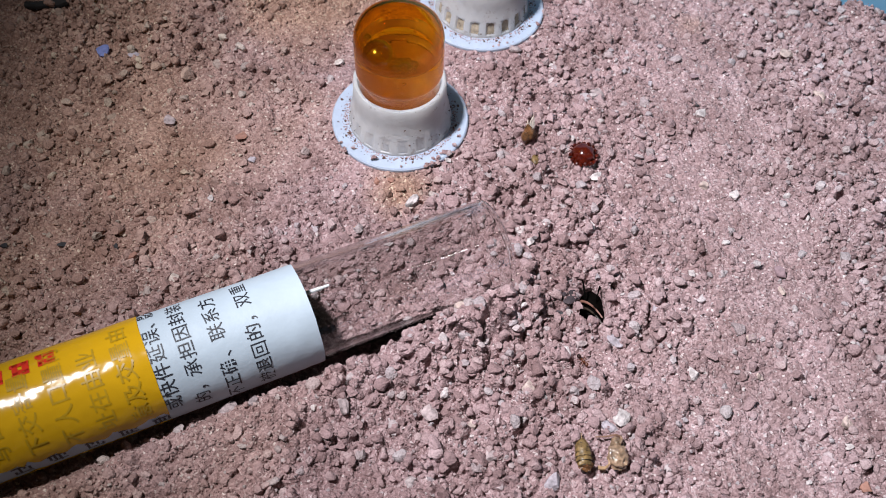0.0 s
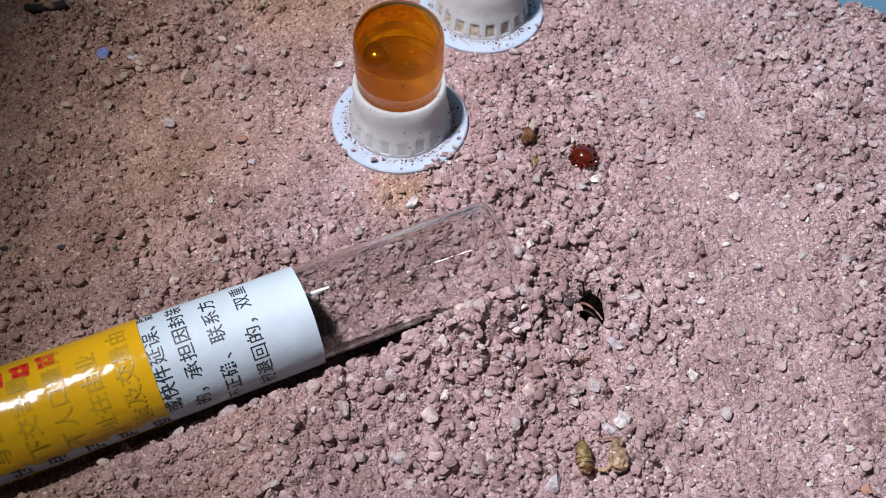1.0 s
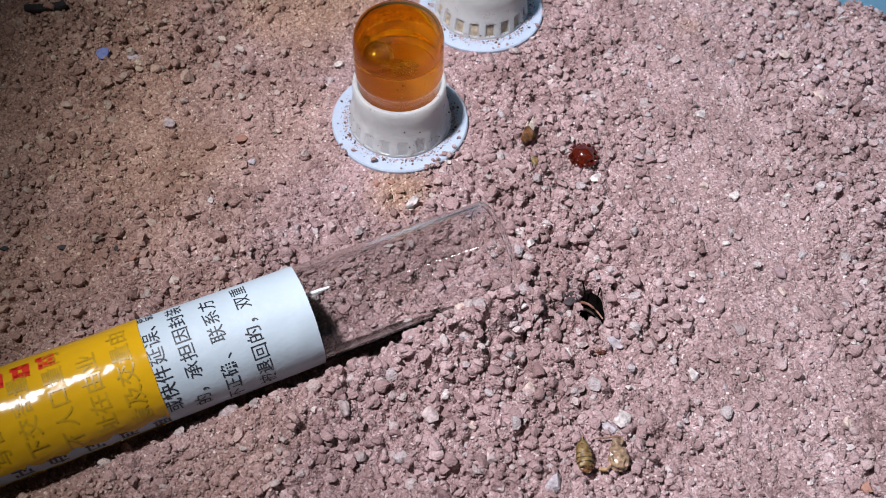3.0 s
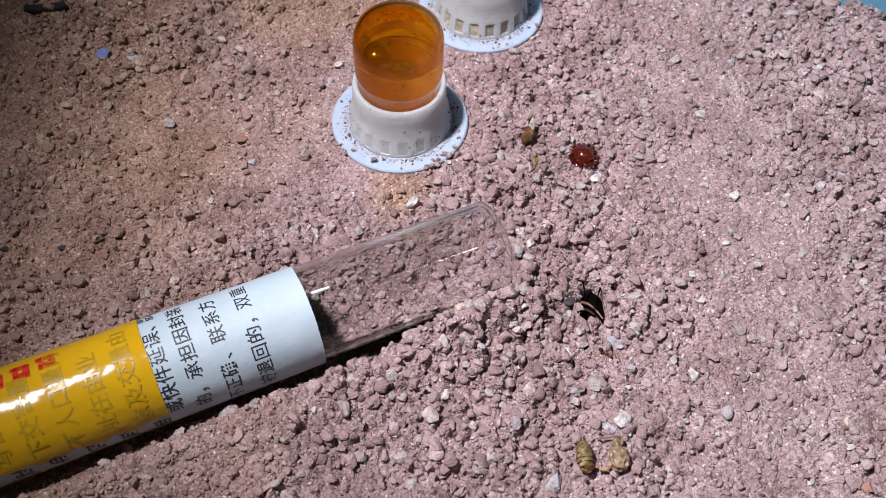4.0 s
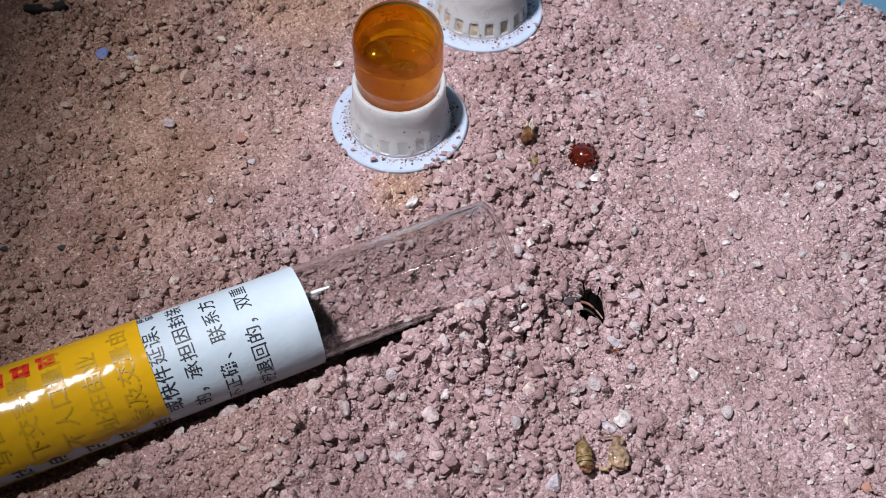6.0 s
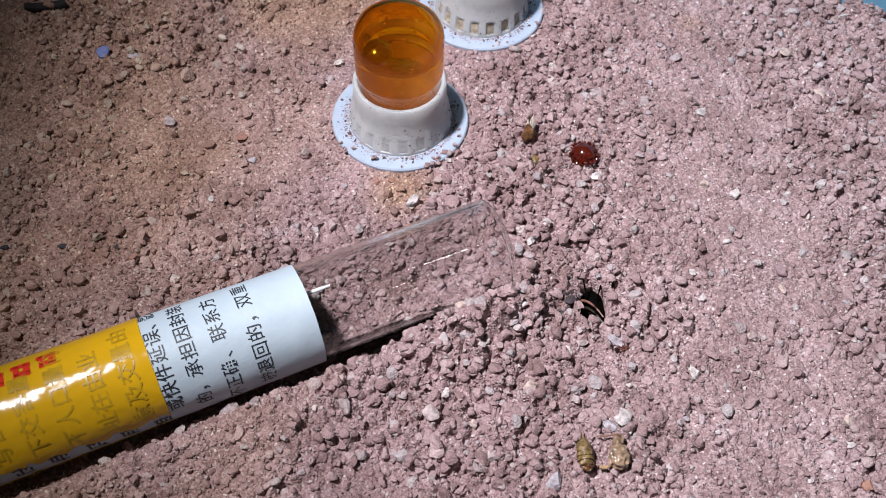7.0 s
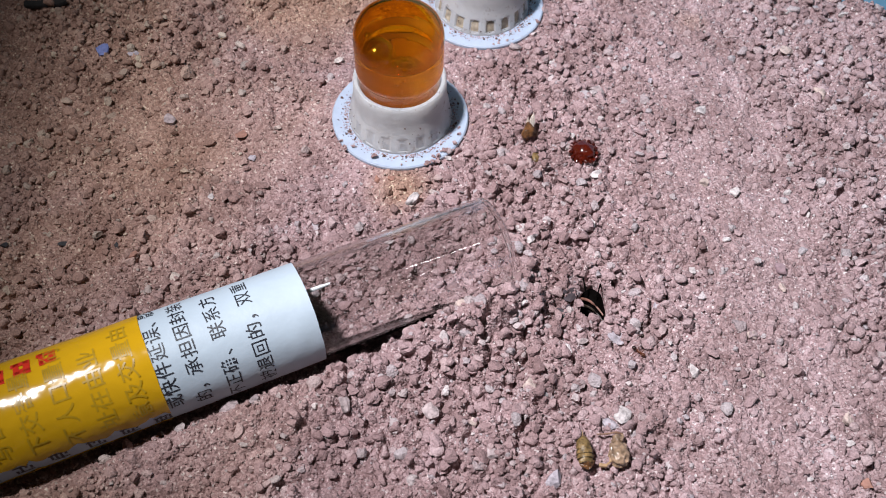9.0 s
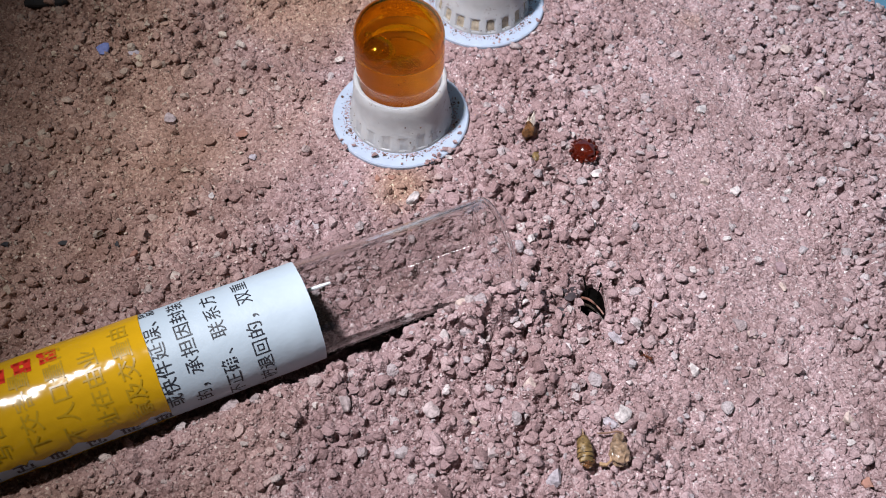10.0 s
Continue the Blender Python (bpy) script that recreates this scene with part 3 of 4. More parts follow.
def build_special_stones():
    white = ((-7.5, 123.9, 2.0), (35.2, 75.2, 1.9), (31.7, 118.6, 1.0), (64.7, 130.5, 1.6), (59.5, 155.2, 1.8), (50.2, 84.8, 1.4), (78.6, 72.1, 1.0), (0.2, 136.6, 1.1),
             (33.8, 133.7, 1.3), (28.7, 144.5, 1.0), (99.5, 188.2, 1.5), (95.7, 171.8, 1.2), (18.5, 113.0, 1.4), (-51.6, 123.5, 0.8), (20.6, 78.1, 0.7),
             (76.8, 131.6, 1.1), (79.9, 124.8, 0.8), (52.6, 109.3, 0.9))
    tan = ((62.7, 93.9, 1.2), (7.1, 71.9, 1.2), (79.3, 77.0, 1.7), (89.0, 160.1, 1.9), (83.5, 175.5, 2.0),
           (-39.7, 144.2, 1.1), (17.8, 80.3, 1.4), (58.2, 133.5, 1.6), (15.3, 102.4, 1.3), (63.5, 85.7, 1.1), (71.2, 105.9, 1.1))
    grey = ((-65.1, 145.7, 1.6), (-38.8, 72.3, 1.9), (-34.1, 73.6, 1.5), (-17.0, 73.1, 1.9), (-1.6, 74.0, 1.8), (28.5, 90.5, 1.4),
            (10.8, 65.8, 1.6), (14.3, 64.4, 1.0), (36.0, 159.7, 1.8), (46.8, 142.4, 1.5), (82.4, 118.8, 1.2), (88.2, 90.5, 1.7))
    lilac = ((-44.0, 135.2, 1.2), (32.5, 73.3, 1.7), (21.5, 61.3, 1.7), (92.6, 158.6, 0.9), (48.7, 164.2, 1.0), (-77.9, 166.3, 1.3),
             (43.9, 99.3, 1.0), (61.8, 80.8, 1.0))
    dark = ((-92.1, 107.6, 1.2), (-80.2, 109.3, 1.0), (24.6, 96.4, 1.0), (-69.1, 109.6, 0.7), (59.0, 158.1, 1.0))
    red = ((-64.9, 106.2, 1.3), (-47.5, 142.2, 1.4), (-73.8, 123.8, 0.9), (80.5, 64.3, 1.6), (-12.5, 130.6, 1.0), (-15.6, 130.1, 0.8))
    crumbs = ((63.0, 93.8, 1.6), (-63.5, 160.5, 2.6), (41.0, 79.8, 1.3), (54.3, 89.9, 1.5), (40.5, 83.0, 1.1), (61.0, 79.8, 1.5), (50.7, 75.8, 1.3), (31.2, 74.8, 1.6),
              (16.0, 61.9, 1.1), (19.0, 87.4, 1.5), (17.8, 78.8, 1.4), (4.2, 77.6, 1.3), (8.2, 99.2, 1.0), (7.2, 91.9, 1.2), (74.2, 74.6, 1.7),
              (60.4, 96.0, 1.4), (53.7, 102.3, 1.4), (45.5, 102.5, 1.5), (-45.0, 70.5, 1.1), (-41.1, 127.9, 1.6), (-55.0, 139.3, 1.4),
              (24.6, 127.0, 1.4), (35.6, 158.0, 2.2), (14.6, 134.4, 1.5), (37.8, 92.3, 1.1), (46.4, 87.7, 1.2))
    dusky = ((26.4, 100.0, 1.25), (25.8, 98.6, 0.95), (24.2, 98.0, 0.9), (26.7, 101.6, 1.0), (25.2, 100.9, 0.8))
    plum = ((59.3, 167.1, 1.2), (71.6, 110.3, 1.9))
    blue = ((-85.1, 165.4, 1.9),)
    k = 0
    for rows, mat, label in ((white, M_WHITE_STONE, "chalky white angular stone"), (tan, M_TAN_STONE, "pale tan stone"), (grey, M_GREY_STONE, "rounded grey stone"),
                             (crumbs, M_STONE, "rounded clay crumb"),
                             (lilac, M_LILAC_STONE, "lilac-grey slaty stone"), (dark, M_DARK_STONE, "small black stone"), (red, M_RED_STONE, "brick-red stone"),
                             (plum, M_PLUM_STONE, "dark plum-coloured stone"), (dusky, M_DUSKY_STONE, "dusky purple stone beside the burrow"), (blue, M_BLUE_STONE, "violet-blue stone")):
        for x, y, size in rows:
            k += 1
            stone(x, y, size * 1.15, mat, 0.6, 1.0 + 0.13 * (k % 4), 47 * k % 180, 16 + k % 16, 0.35, label)


build_special_stones()
stone(36.2, 92.2, 2.2, M_LILAC_STONE, 0.32, 1.2, 20, 18, 0.10, "flat lilac-grey stone flush with the sand")


def build_spill():
    """Crumbs that have rolled onto the edges of the feeders' rims."""
    r = random.Random(31)
    for cx, cy, mid, n in ((*FEEDER_A, -48, 26), (*FEEDER_A, -130, 7), (*FEEDER_B, -60, 5)):
        for k in range(n):
            a, q, size = radians(r.gauss(mid, 15)), FLANGE_R + r.uniform(-2.0, 0.6), r.choice((0.35, 0.45, 0.55, 0.7, 0.85))
            stone(cx + q * math.cos(a), cy + q * math.sin(a), size, None, 0.8, r.uniform(0.9, 1.3), r.uniform(0, 360), k, z=1.0 + 0.6 * size)


build_spill()


def build_tube_bank():
    """Crumbs heaped along the near side of the glass, towards its mouth."""
    r = random.Random(12)
    for k in range(72):
        s = 20.0 + 27.0 * (k + r.random()) / 72
        d = 10.6 + abs(r.gauss(0, 1.6))
        size = r.choice((0.7, 0.9, 1.0, 1.2, 1.4))
        x = TUBE0[0] + s * math.cos(TUBE_YAW) + d * math.sin(TUBE_YAW)
        y = TUBE0[1] + s * math.sin(TUBE_YAW) - d * math.cos(TUBE_YAW)
        out = math.hypot(d, 0)
        top = 7.0 - math.sqrt(max((TUBE_R + size) ** 2 - out * out, 0)) if out < TUBE_R + size else 99.0
        z = min(float(height(x, y, False)) + 0.5 * size, top)
        stone(x, y, size, None, r.uniform(0.65, 0.9), r.uniform(0.9, 1.4), r.uniform(0, 360), k, z=z)
    s, d = 32.5, 11.0
    stone(TUBE0[0] + s * math.cos(TUBE_YAW) + d * math.sin(TUBE_YAW), TUBE0[1] + s * math.sin(TUBE_YAW) - d * math.cos(TUBE_YAW), 1.6, M_TAN_STONE, 0.6, 1.8, 28, 21, label="long pale pinkish stone leaning on the glass", z=8.2)


build_tube_bank()


# ---------------------------------------------------------------- feeders
def cup_mesh(h, slot_depth):
    """The slotted foot of a feeder: a tapering sleeve with a ring of square windows near its base."""
    bm = bmesh.new()
    n, per = 18, 8
    rows = [(12.0, 1.0, 0), (11.9, 1.6, 0), (11.85, 1.7, 1), (11.3, 5.2, 1), (11.25, 5.3, 0), (11.0, 6.4, 0), (10.85, 6.8, 0), (10.6, 9.5, 0), (10.45, h - 0.5, 0), (10.2, h, 0), (9.5, h, 0), (9.2, h - 0.6, 0), (9.2, 1.0, 0)]
    rings = []
    for r, z, slot in rows:
        ring = []
        for k in range(n * per):
            a = 2 * math.pi * (k + 0.5) / (n * per)
            deep = slot_depth if slot and 3 <= k % per <= 6 else 0.0
            ring.append(bm.verts.new(((r - deep) * MM * math.cos(a), (r - deep) * MM * math.sin(a), z * MM)))
        rings.append(ring)
    for a, b in zip(rings, rings[1:]):
        for k in range(n * per):
            j = (k + 1) % (n * per)
            bm.faces.new((a[k], a[j], b[j], b[k]))
    bmesh.ops.recalc_face_normals(bm, faces=bm.faces)
    return bm


def feeder(x, y, lean, slot_depth, label):
    f = empty("ant_feeder", x, y, 0, lean)
    part("flange", lathe([(0, -0.2), (FLANGE_R - 0.3, -0.2), (FLANGE_R, 0.1), (FLANGE_R, 0.7), (FLANGE_R - 0.3, 1.0), (0, 1.0)], 96), M_FLANGE, f, "flat white round rim with specks of clay", True)
    part("cup", cup_mesh(13.7, slot_depth), M_PLASTIC, f, "milky plastic slotted sleeve", True)
    if slot_depth > 0.5:
        bm = bmesh.new()
        for k in range(18):
            vs = []
            for j, z in ((2.6, 1.75), (6.4, 1.75), (6.4, 4.5), (4.4, 5.0), (2.6, 4.2)):
                a, q = 2 * math.pi * (k * 8 + j + 0.5) / 144, 12.1 - 0.157 * z - 0.45
                vs.append(bm.verts.new((q * MM * math.cos(a), q * MM * math.sin(a), z * MM)))
            bm.faces.new(vs)
        tagged(part("packed_clay", bm, M_PACKED, f, "yellowish clay packed into the slots"), kind="stuff")
    # an added disc whose colour sets how dark the syrup above it looks
    part("seat", lathe([(0, 10.6), (8.7, 10.6), (8.85, 10.8), (8.85, 12.1), (8.99, 12.35), (9.0, 12.5), (0, 12.5)], 96), M_SYRUP_TONE, f, "added disc inside the sleeve that sets the syrup's tone", True)
    r = random.Random(int(abs(x) * 10))
    bm = bmesh.new()
    for k in range(170):
        a = r.uniform(0, 2 * math.pi)
        q = 12.3 + abs(r.gauss(0, 0.9)) if r.random() < 0.85 else r.uniform(12.2, 14.6)
        if q > 15.5:
            continue
        m = Matrix.Translation((q * MM * math.cos(a), q * MM * math.sin(a), 1.05 * MM)) @ Euler((r.random(), r.random(), r.random() * 6)).to_matrix().to_4x4()
        s = r.choice((0.07, 0.09, 0.12, 0.16, 0.3)) * r.uniform(0.8, 1.2) * MM
        bmesh.ops.create_icosphere(bm, subdivisions=1, radius=s, matrix=m @ Matrix.Diagonal((1.4, 1, 0.6, 1)))
    for k in range(60):
        a, z = r.uniform(0, 2 * math.pi), 1.2 + abs(r.gauss(0, 2.6))
        q = 12.0 - 0.13 * (z - 1)
        s = r.choice((0.06, 0.08, 0.12, 0.2)) * MM
        bmesh.ops.create_icosphere(bm, subdivisions=1, radius=s, matrix=Matrix.Translation((q * MM * math.cos(a), q * MM * math.sin(a), z * MM)))
    tagged(part("clay_crumbs", bm, M_DIRT, f, "dark clay crumbs round the sleeve"), kind="stuff")
    bm = bmesh.new()
    for k in range(620):
        a = radians(r.choice((r.gauss(172, 34), r.gauss(-8, 30), r.gauss(-95, 45))))
        q = 12.15 + abs(r.gauss(0, 0.75))
        s = r.choice((0.06, 0.09, 0.12, 0.17)) * MM
        if q < 15.4:
            bmesh.ops.create_icosphere(bm, subdivisions=1, radius=s, matrix=Matrix.Translation((q * MM * math.cos(a), q * MM * math.sin(a), 1.04 * MM)) @ Matrix.Diagonal((1.3, 1, 0.6, 1)))
    tagged(part("clay_dust", bm, M_GRAVEL, f, "reddish clay dust lying on the rim"), kind="stuff")
    return tagged(f, label, "feeder", "ant feeders")


feeder(*FEEDER_A, 4, 0.22, "milky white plastic feeder foot holding an amber syrup jar")
feeder(*FEEDER_B, 9, 0.75, "milky white slotted plastic feeder foot on the sand")


def build_jar():
    jar = empty("syrup_jar", *FEEDER_A, 0)
    outer = [(0, 11.6), (8.9, 11.6), (9.02, 12.2), (9.1, 13.2), (9.12, 15.7), (9.35, 16.3), (9.68, 16.9), (9.75, 18.0), (9.75, 25.8), (9.55, 27.3), (8.9, 28.8), (7.8, 29.9), (6.0, 30.5), (3.0, 30.7), (0, 30.7)]
    part("shell", lathe(outer, 96), M_JAR, jar, "round-topped glass filled with amber syrup", True).visible_shadow = False
    pocket = [(0, 22.5), (7.6, 22.5), (8.5, 22.75), (8.95, 23.3), (9.0, 25.8), (8.8, 27.0), (8.2, 28.2), (7.3, 29.1), (5.8, 29.6), (3.0, 29.8), (0, 29.8)]
    for name, mat, label, low in (("syrup_level", M_LEVEL, "flat amber top of the syrup", True), ("air_pocket", M_SYRUP, "air above the syrup", False)):
        air = lathe(pocket, 96)
        bmesh.ops.reverse_faces(air, faces=air.faces)
        gone = [f for f in air.faces if (max(v.co.z for v in f.verts) < 22.8 * MM) != low]
        bmesh.ops.delete(air, geom=gone, context="FACES")
        part(name, air, mat, jar, label, True).visible_shadow = False
    for bx, by, bz, br in ((-4.2, -2.6, 22.5, 3.7), (-0.2, -6.0, 22.5, 1.25), (1.5, -5.4, 22.5, 1.45), (3.0, -5.8, 22.5, 1.1), (0.6, -4.0, 22.5, 1.2), (3.6, -4.4, 22.5, 1.0), (2.2, -3.3, 22.5, 0.8), (-6.9, 2.6, 22.5, 1.0)):
        bm = lathe([(br * math.cos(t), br * math.sin(t)) for t in np.linspace(-0.25, math.pi / 2, 14)], 32)
        bmesh.ops.translate(bm, verts=bm.verts, vec=Vector((bx, by, bz)) * MM)
        part("bubble", bm, M_BUBBLE, jar, "clear film of an air bubble", True).visible_shadow = False
    for bx, by, bz, br in ((1.4, -7.5, 20.6, 0.35), (0.2, -7.8, 19.6, 0.22), (-7.7, -1.0, 20.7, 0.5), (5.4, -5.6, 19.2, 0.2)):
        bm = lathe([(br * math.cos(t), br * math.sin(t)) for t in np.linspace(-math.pi / 2, math.pi / 2, 13)], 20)
        bmesh.ops.reverse_faces(bm, faces=bm.faces)
        bmesh.ops.translate(bm, verts=bm.verts, vec=Vector((bx, by, bz)) * MM)
        part("bubble", bm, M_SYRUP, jar, "small round air bubble in the syrup", True).visible_shadow = False
    tagged(jar, "round-topped glass jar of amber syrup upside down on a feeder", "jar")


build_jar()


# ---------------------------------------------------------------- glass tube with its label
def on_tube(s, theta, r):
    """A point on the tube: s along it, theta from its top towards the viewer's side."""
    p = TUBE0 + s * TUBE_AX + r * (math.cos(theta) * TUBE_TOP + math.sin(theta) * TUBE_SIDE)
    return Vector(p) * MM


def sleeve(s0, s1, r_out, r_in, t0=0.0, t1=2 * math.pi, segs=96, steps=2, wobble=0.0, ragged=0.0, slant=0.0, capped=True):
    """A tube or an open strip bent round the tube's axis."""
    bm = bmesh.new()
    full = abs(t1 - t0 - 2 * math.pi) < 1e-6
    cols = segs if full else segs + 1
    grid = []
    for i in range(steps + 1):
        row = []
        for k in range(cols):
            t = t0 + (t1 + slant * (i / steps - 1) - t0) * k / segs
            if ragged and not full and k in (0, cols - 1):
                t += ragged * (0.35 * noise.noise((i * 0.35, k, 3.0)) - 0.9 * abs(noise.noise((i * 0.8, k, 9.0))) + 0.2)
            s = s0 + (s1 - s0) * i / steps
            if wobble and i == steps:
                s += wobble * noise.noise((math.cos(t) * 2, math.sin(t) * 2, 5.0))
            bulge = 0.0 if not wobble else 0.10 * noise.noise((s * 0.12, math.cos(t) * 2.2, math.sin(t) * 2.2))
            row.append((bm.verts.new(on_tube(s, t, r_out + bulge)), bm.verts.new(on_tube(s, t, r_in))))
        grid.append(row)
    for i in range(steps):
        for k in range(cols if full else cols - 1):
            j = (k + 1) % cols
            a, b, c, d = grid[i][k], grid[i][j], grid[i + 1][j], grid[i + 1][k]
            bm.faces.new((a[0], b[0], c[0], d[0]))
            bm.faces.new((a[1], d[1], c[1], b[1]))
    for row in (grid[0], grid[-1]):
        for k in range(cols if full else cols - 1):
            a, b = row[k], row[(k + 1) % cols]
            bm.faces.new((a[0], a[1], b[1], b[0]))
    if not full and capped:
        for i in range(steps):
            for k in (0, cols - 1):
                a, d = grid[i][k], grid[i + 1][k]
                bm.faces.new((a[0], d[0], d[1], a[1]))
    bmesh.ops.recalc_face_normals(bm, faces=bm.faces)
    return bm


def glyph(ch, size, bold):
    """The strokes of one character as a flat bmesh, size in millimetres."""
    cu = bpy.data.curves.new("glyph", "FONT")
    cu.body, cu.size, cu.offset = ch, 1.0, bold
    ob = bpy.data.objects.new("glyph", cu)
    scene.collection.objects.link(ob)
    me = bpy.data.meshes.new_from_object(ob)
    bm = bmesh.new()
    bm.from_mesh(me)
    bpy.data.objects.remove(ob)
    bpy.data.curves.remove(cu)
    bpy.data.meshes.remove(me)
    for v in bm.verts:
        v.co *= size
    return bm


def printed(bm, s0, theta0, r, mat, parent, name, label=""):
    """Bend a flat bmesh (millimetres: x along the line, y to the line's top) round the tube."""
    xs = [v.co.x for v in bm.verts]
    for c in np.arange(min(xs) + 0.5, max(xs), 0.5):
        bmesh.ops.bisect_plane(bm, geom=bm.verts[:] + bm.edges[:] + bm.faces[:], plane_co=(c, 0, 0), plane_no=(1, 0, 0))
    for v in bm.verts:
        v.co = on_tube(s0 - v.co.y, theta0 - v.co.x / TUBE_R, r)
    return part(name, bm, mat, parent, label)


def line_of_text(text, s0, start, parent, mat, r, size=3.3, pitch=3.4, bold=0.006):
    for k, ch in enumerate(text):
        if ch != " ":
            printed(glyph(ch, size, bold), s0 + 0.37 * size, radians(start) - k * pitch / TUBE_R, r, mat, parent, "character")


def bars(parent, s0, start, n, mat, r, seed, size=3.3, pitch=3.4):
    """Unreadable characters: small groups of strokes."""
    rr = random.Random(seed)
    for k in range(n):
        bm = bmesh.new()
        for q in range(4):
            y0 = size * (0.04 + 0.25 * q)
            w = size * rr.choice((0.4, 0.65, 0.9))
            x0 = (size - w) * rr.choice((0.1, 0.5, 0.9))
            vs = [bm.verts.new((x0 + a * w, y0 + b * 0.44, 0)) for a, b in ((0, 0), (1, 0), (1, 1), (0, 1))]
            bm.faces.new(vs)
        for x0, low, tall in ((0.12, 0.0, 0.8), (0.75, 0.2, 0.8)):
            x0 += rr.uniform(-0.06, 0.1)
            vs = [bm.verts.new(((x0 * size + a * 0.42), (low + b * tall) * size, 0.001)) for a, b in ((0, 0), (1, 0), (1, 1), (0, 1))]
            bm.faces.new(vs)
        printed(bm, s0 + size / 2, radians(start) - k * pitch / TUBE_R, r, mat, parent, "print_bar")


def build_tube():
    tube = empty("glass_tube", TUBE0[0], TUBE0[1], TUBE0[2])
    base = tube.matrix_basis.inverted()
    bm = sleeve(TUBE_FROM, TUBE_TO, 9.85, 8.9, radians(146), radians(458), segs=96, steps=1, capped=False)
    body = part("tube_wall", bm, M_GLASS, tube, "clear glass tube wall with an open mouth", True)
    flank = part("tube_wall", sleeve(TUBE_FROM, TUBE_TO, 9.85, 8.9, radians(98), radians(146), segs=14, steps=1, capped=False), M_GLASS, tube, "low flank of the glass lying in the sand", True)
    body.visible_shadow = False
    bead = bmesh.new()
    rings = [[bead.verts.new(on_tube(TUBE_TO + 0.62 + 0.6 * math.sin(q), 2 * math.pi * k / 128, 9.38 + 0.62 * math.cos(q))) for q in (2 * math.pi * i / 12 for i in range(12))] for k in range(128)]
    for a, b in zip(rings, rings[1:] + rings[:1]):
        for i in range(12):
            bead.faces.new((a[i], b[i], b[(i + 1) % 12], a[(i + 1) % 12]))
    bmesh.ops.recalc_face_normals(bead, faces=bead.faces)
    lip = part("rim", bead, M_GLASS, tube, "fire-polished glass lip", True)
    lip.visible_shadow = False
    paper = part("paper_label", sleeve(-80, 4.6, 10.02, 9.9, segs=96, steps=40, wobble=0.25), M_PAPER, tube, "white printed paper wrapped round the tube", True)
    tape = part("yellow_tape", sleeve(-80, -25.4, 10.2, 10.06, radians(-250), radians(88), segs=90, steps=60, wobble=0.3, ragged=0.30, slant=radians(12)), M_TAPE, tube, "glossy yellow adhesive tape with printing showing through", True)
    ink = 10.09
    line_of_text("或快件延误、影", -23.9, 85, paper, M_INK, ink)
    line_of_text("的，承担因封装", -18.8, 92, paper, M_INK, ink)
    line_of_text("不正确、联系方", -12.9, 104, paper, M_INK, ink)
    line_of_text("被退回的，双重", -6.7, 98, paper, M_INK, ink)
    over = 10.30
    for k, (txt, s, a) in enumerate((("意及交量由", -29.6, 80), ("址在由业", -35.4, 76), ("不人口量向", -41.3, 78), ("下交寄量", -47.2, 74), ("写寄警国", -53.1, 70), ("八以由", -59.0, 66))):
        line_of_text(txt, s, a, tape, M_GHOST, over, size=3.8, pitch=3.9, bold=0.010)
    for k, s in enumerate((-27, -33, -39, -45.5, -51.5, -57.5, -63.5)):
        bars(paper, s, 108 - 0.2 * (k * 7 % 5) - 1.5 * k, 1, M_INK, ink, k)
    # the ends of two red characters
    for s, a, n in ((-52.8, -7, 1), (-48.3, -10, 1), (-43.9, -13, 1)):
        for q in range(n):
            bm = bmesh.new()
            for x0, y0, w, h in ((0, 0, 3.4, 1.2), (0, 1.9, 3.4, 1.0), (0.2, 0, 1.2, 2.7), (2.3, 0.3, 1.1, 3.0)):
                vs = [bm.verts.new((x0 + i * w, y0 + j * h, 0.002 * x0)) for i, j in ((0, 0), (1, 0), (1, 1), (0, 1))]
                bm.faces.new(vs)
            printed(bm, s + 3.6 + 2.6 * q, radians(a), over, M_RED_INK, tape, "print_bar", "thick red printed stroke")
    for ob in (body, flank, lip, paper, tape):
        ob.matrix_parent_inverse = base
    tagged(tube, "clear glass tube wrapped in white printed paper and yellow tape", "tube")
    # a white sliver inside the tube, painting a glint on its glass
    stick = [tuple(TUBE0 + s * TUBE_AX + 3.5 * TUBE_TOP - 2.1 * TUBE_SIDE) for s in (-3.0, 2.0, 7.5, 10.2)]
    tagged(link("cotton_stick", tube_path(stick, 0.62, 0.25), M_GLINT), "thin white sliver painting a glint inside the glass tube", "stick")


build_tube()


# ---------------------------------------------------------------- insect remains
def place(ob, x, y, z, rx=0, ry=0, rz=0):
    ob.matrix_basis = pose(x * MM, y * MM, z * MM, rx, ry, rz)
    return ob


def build_red_insect():
    z = float(height(30.9, 138.6, False))
    t = empty("insect_abdomen", 30.9, 138.6, z + 1.7, 20)
    part("body", lump(2.65, 2.9, 2.4, 3, 0.09, 4, 1.5, lambda c: 1 + 0.035 * math.sin(c.y * 9 + c.x * 2)), M_CHITIN, t, "", True)
    for k in range(17):
        a = 2 * math.pi * k / 17
        bm = lump(0.5, 0.5, 0.55, k, 0.3, 2)
        bmesh.ops.translate(bm, verts=bm.verts, vec=Vector((2.95 * math.cos(a), 3.2 * math.sin(a), 0.3 + 0.35 * math.sin(3 * a))) * MM)
        part("tubercle", bm, M_CHITIN, t, "", True)
    tagged(t, "glossy dark red knobbly insect abdomen lying on the sand", "insect remains")


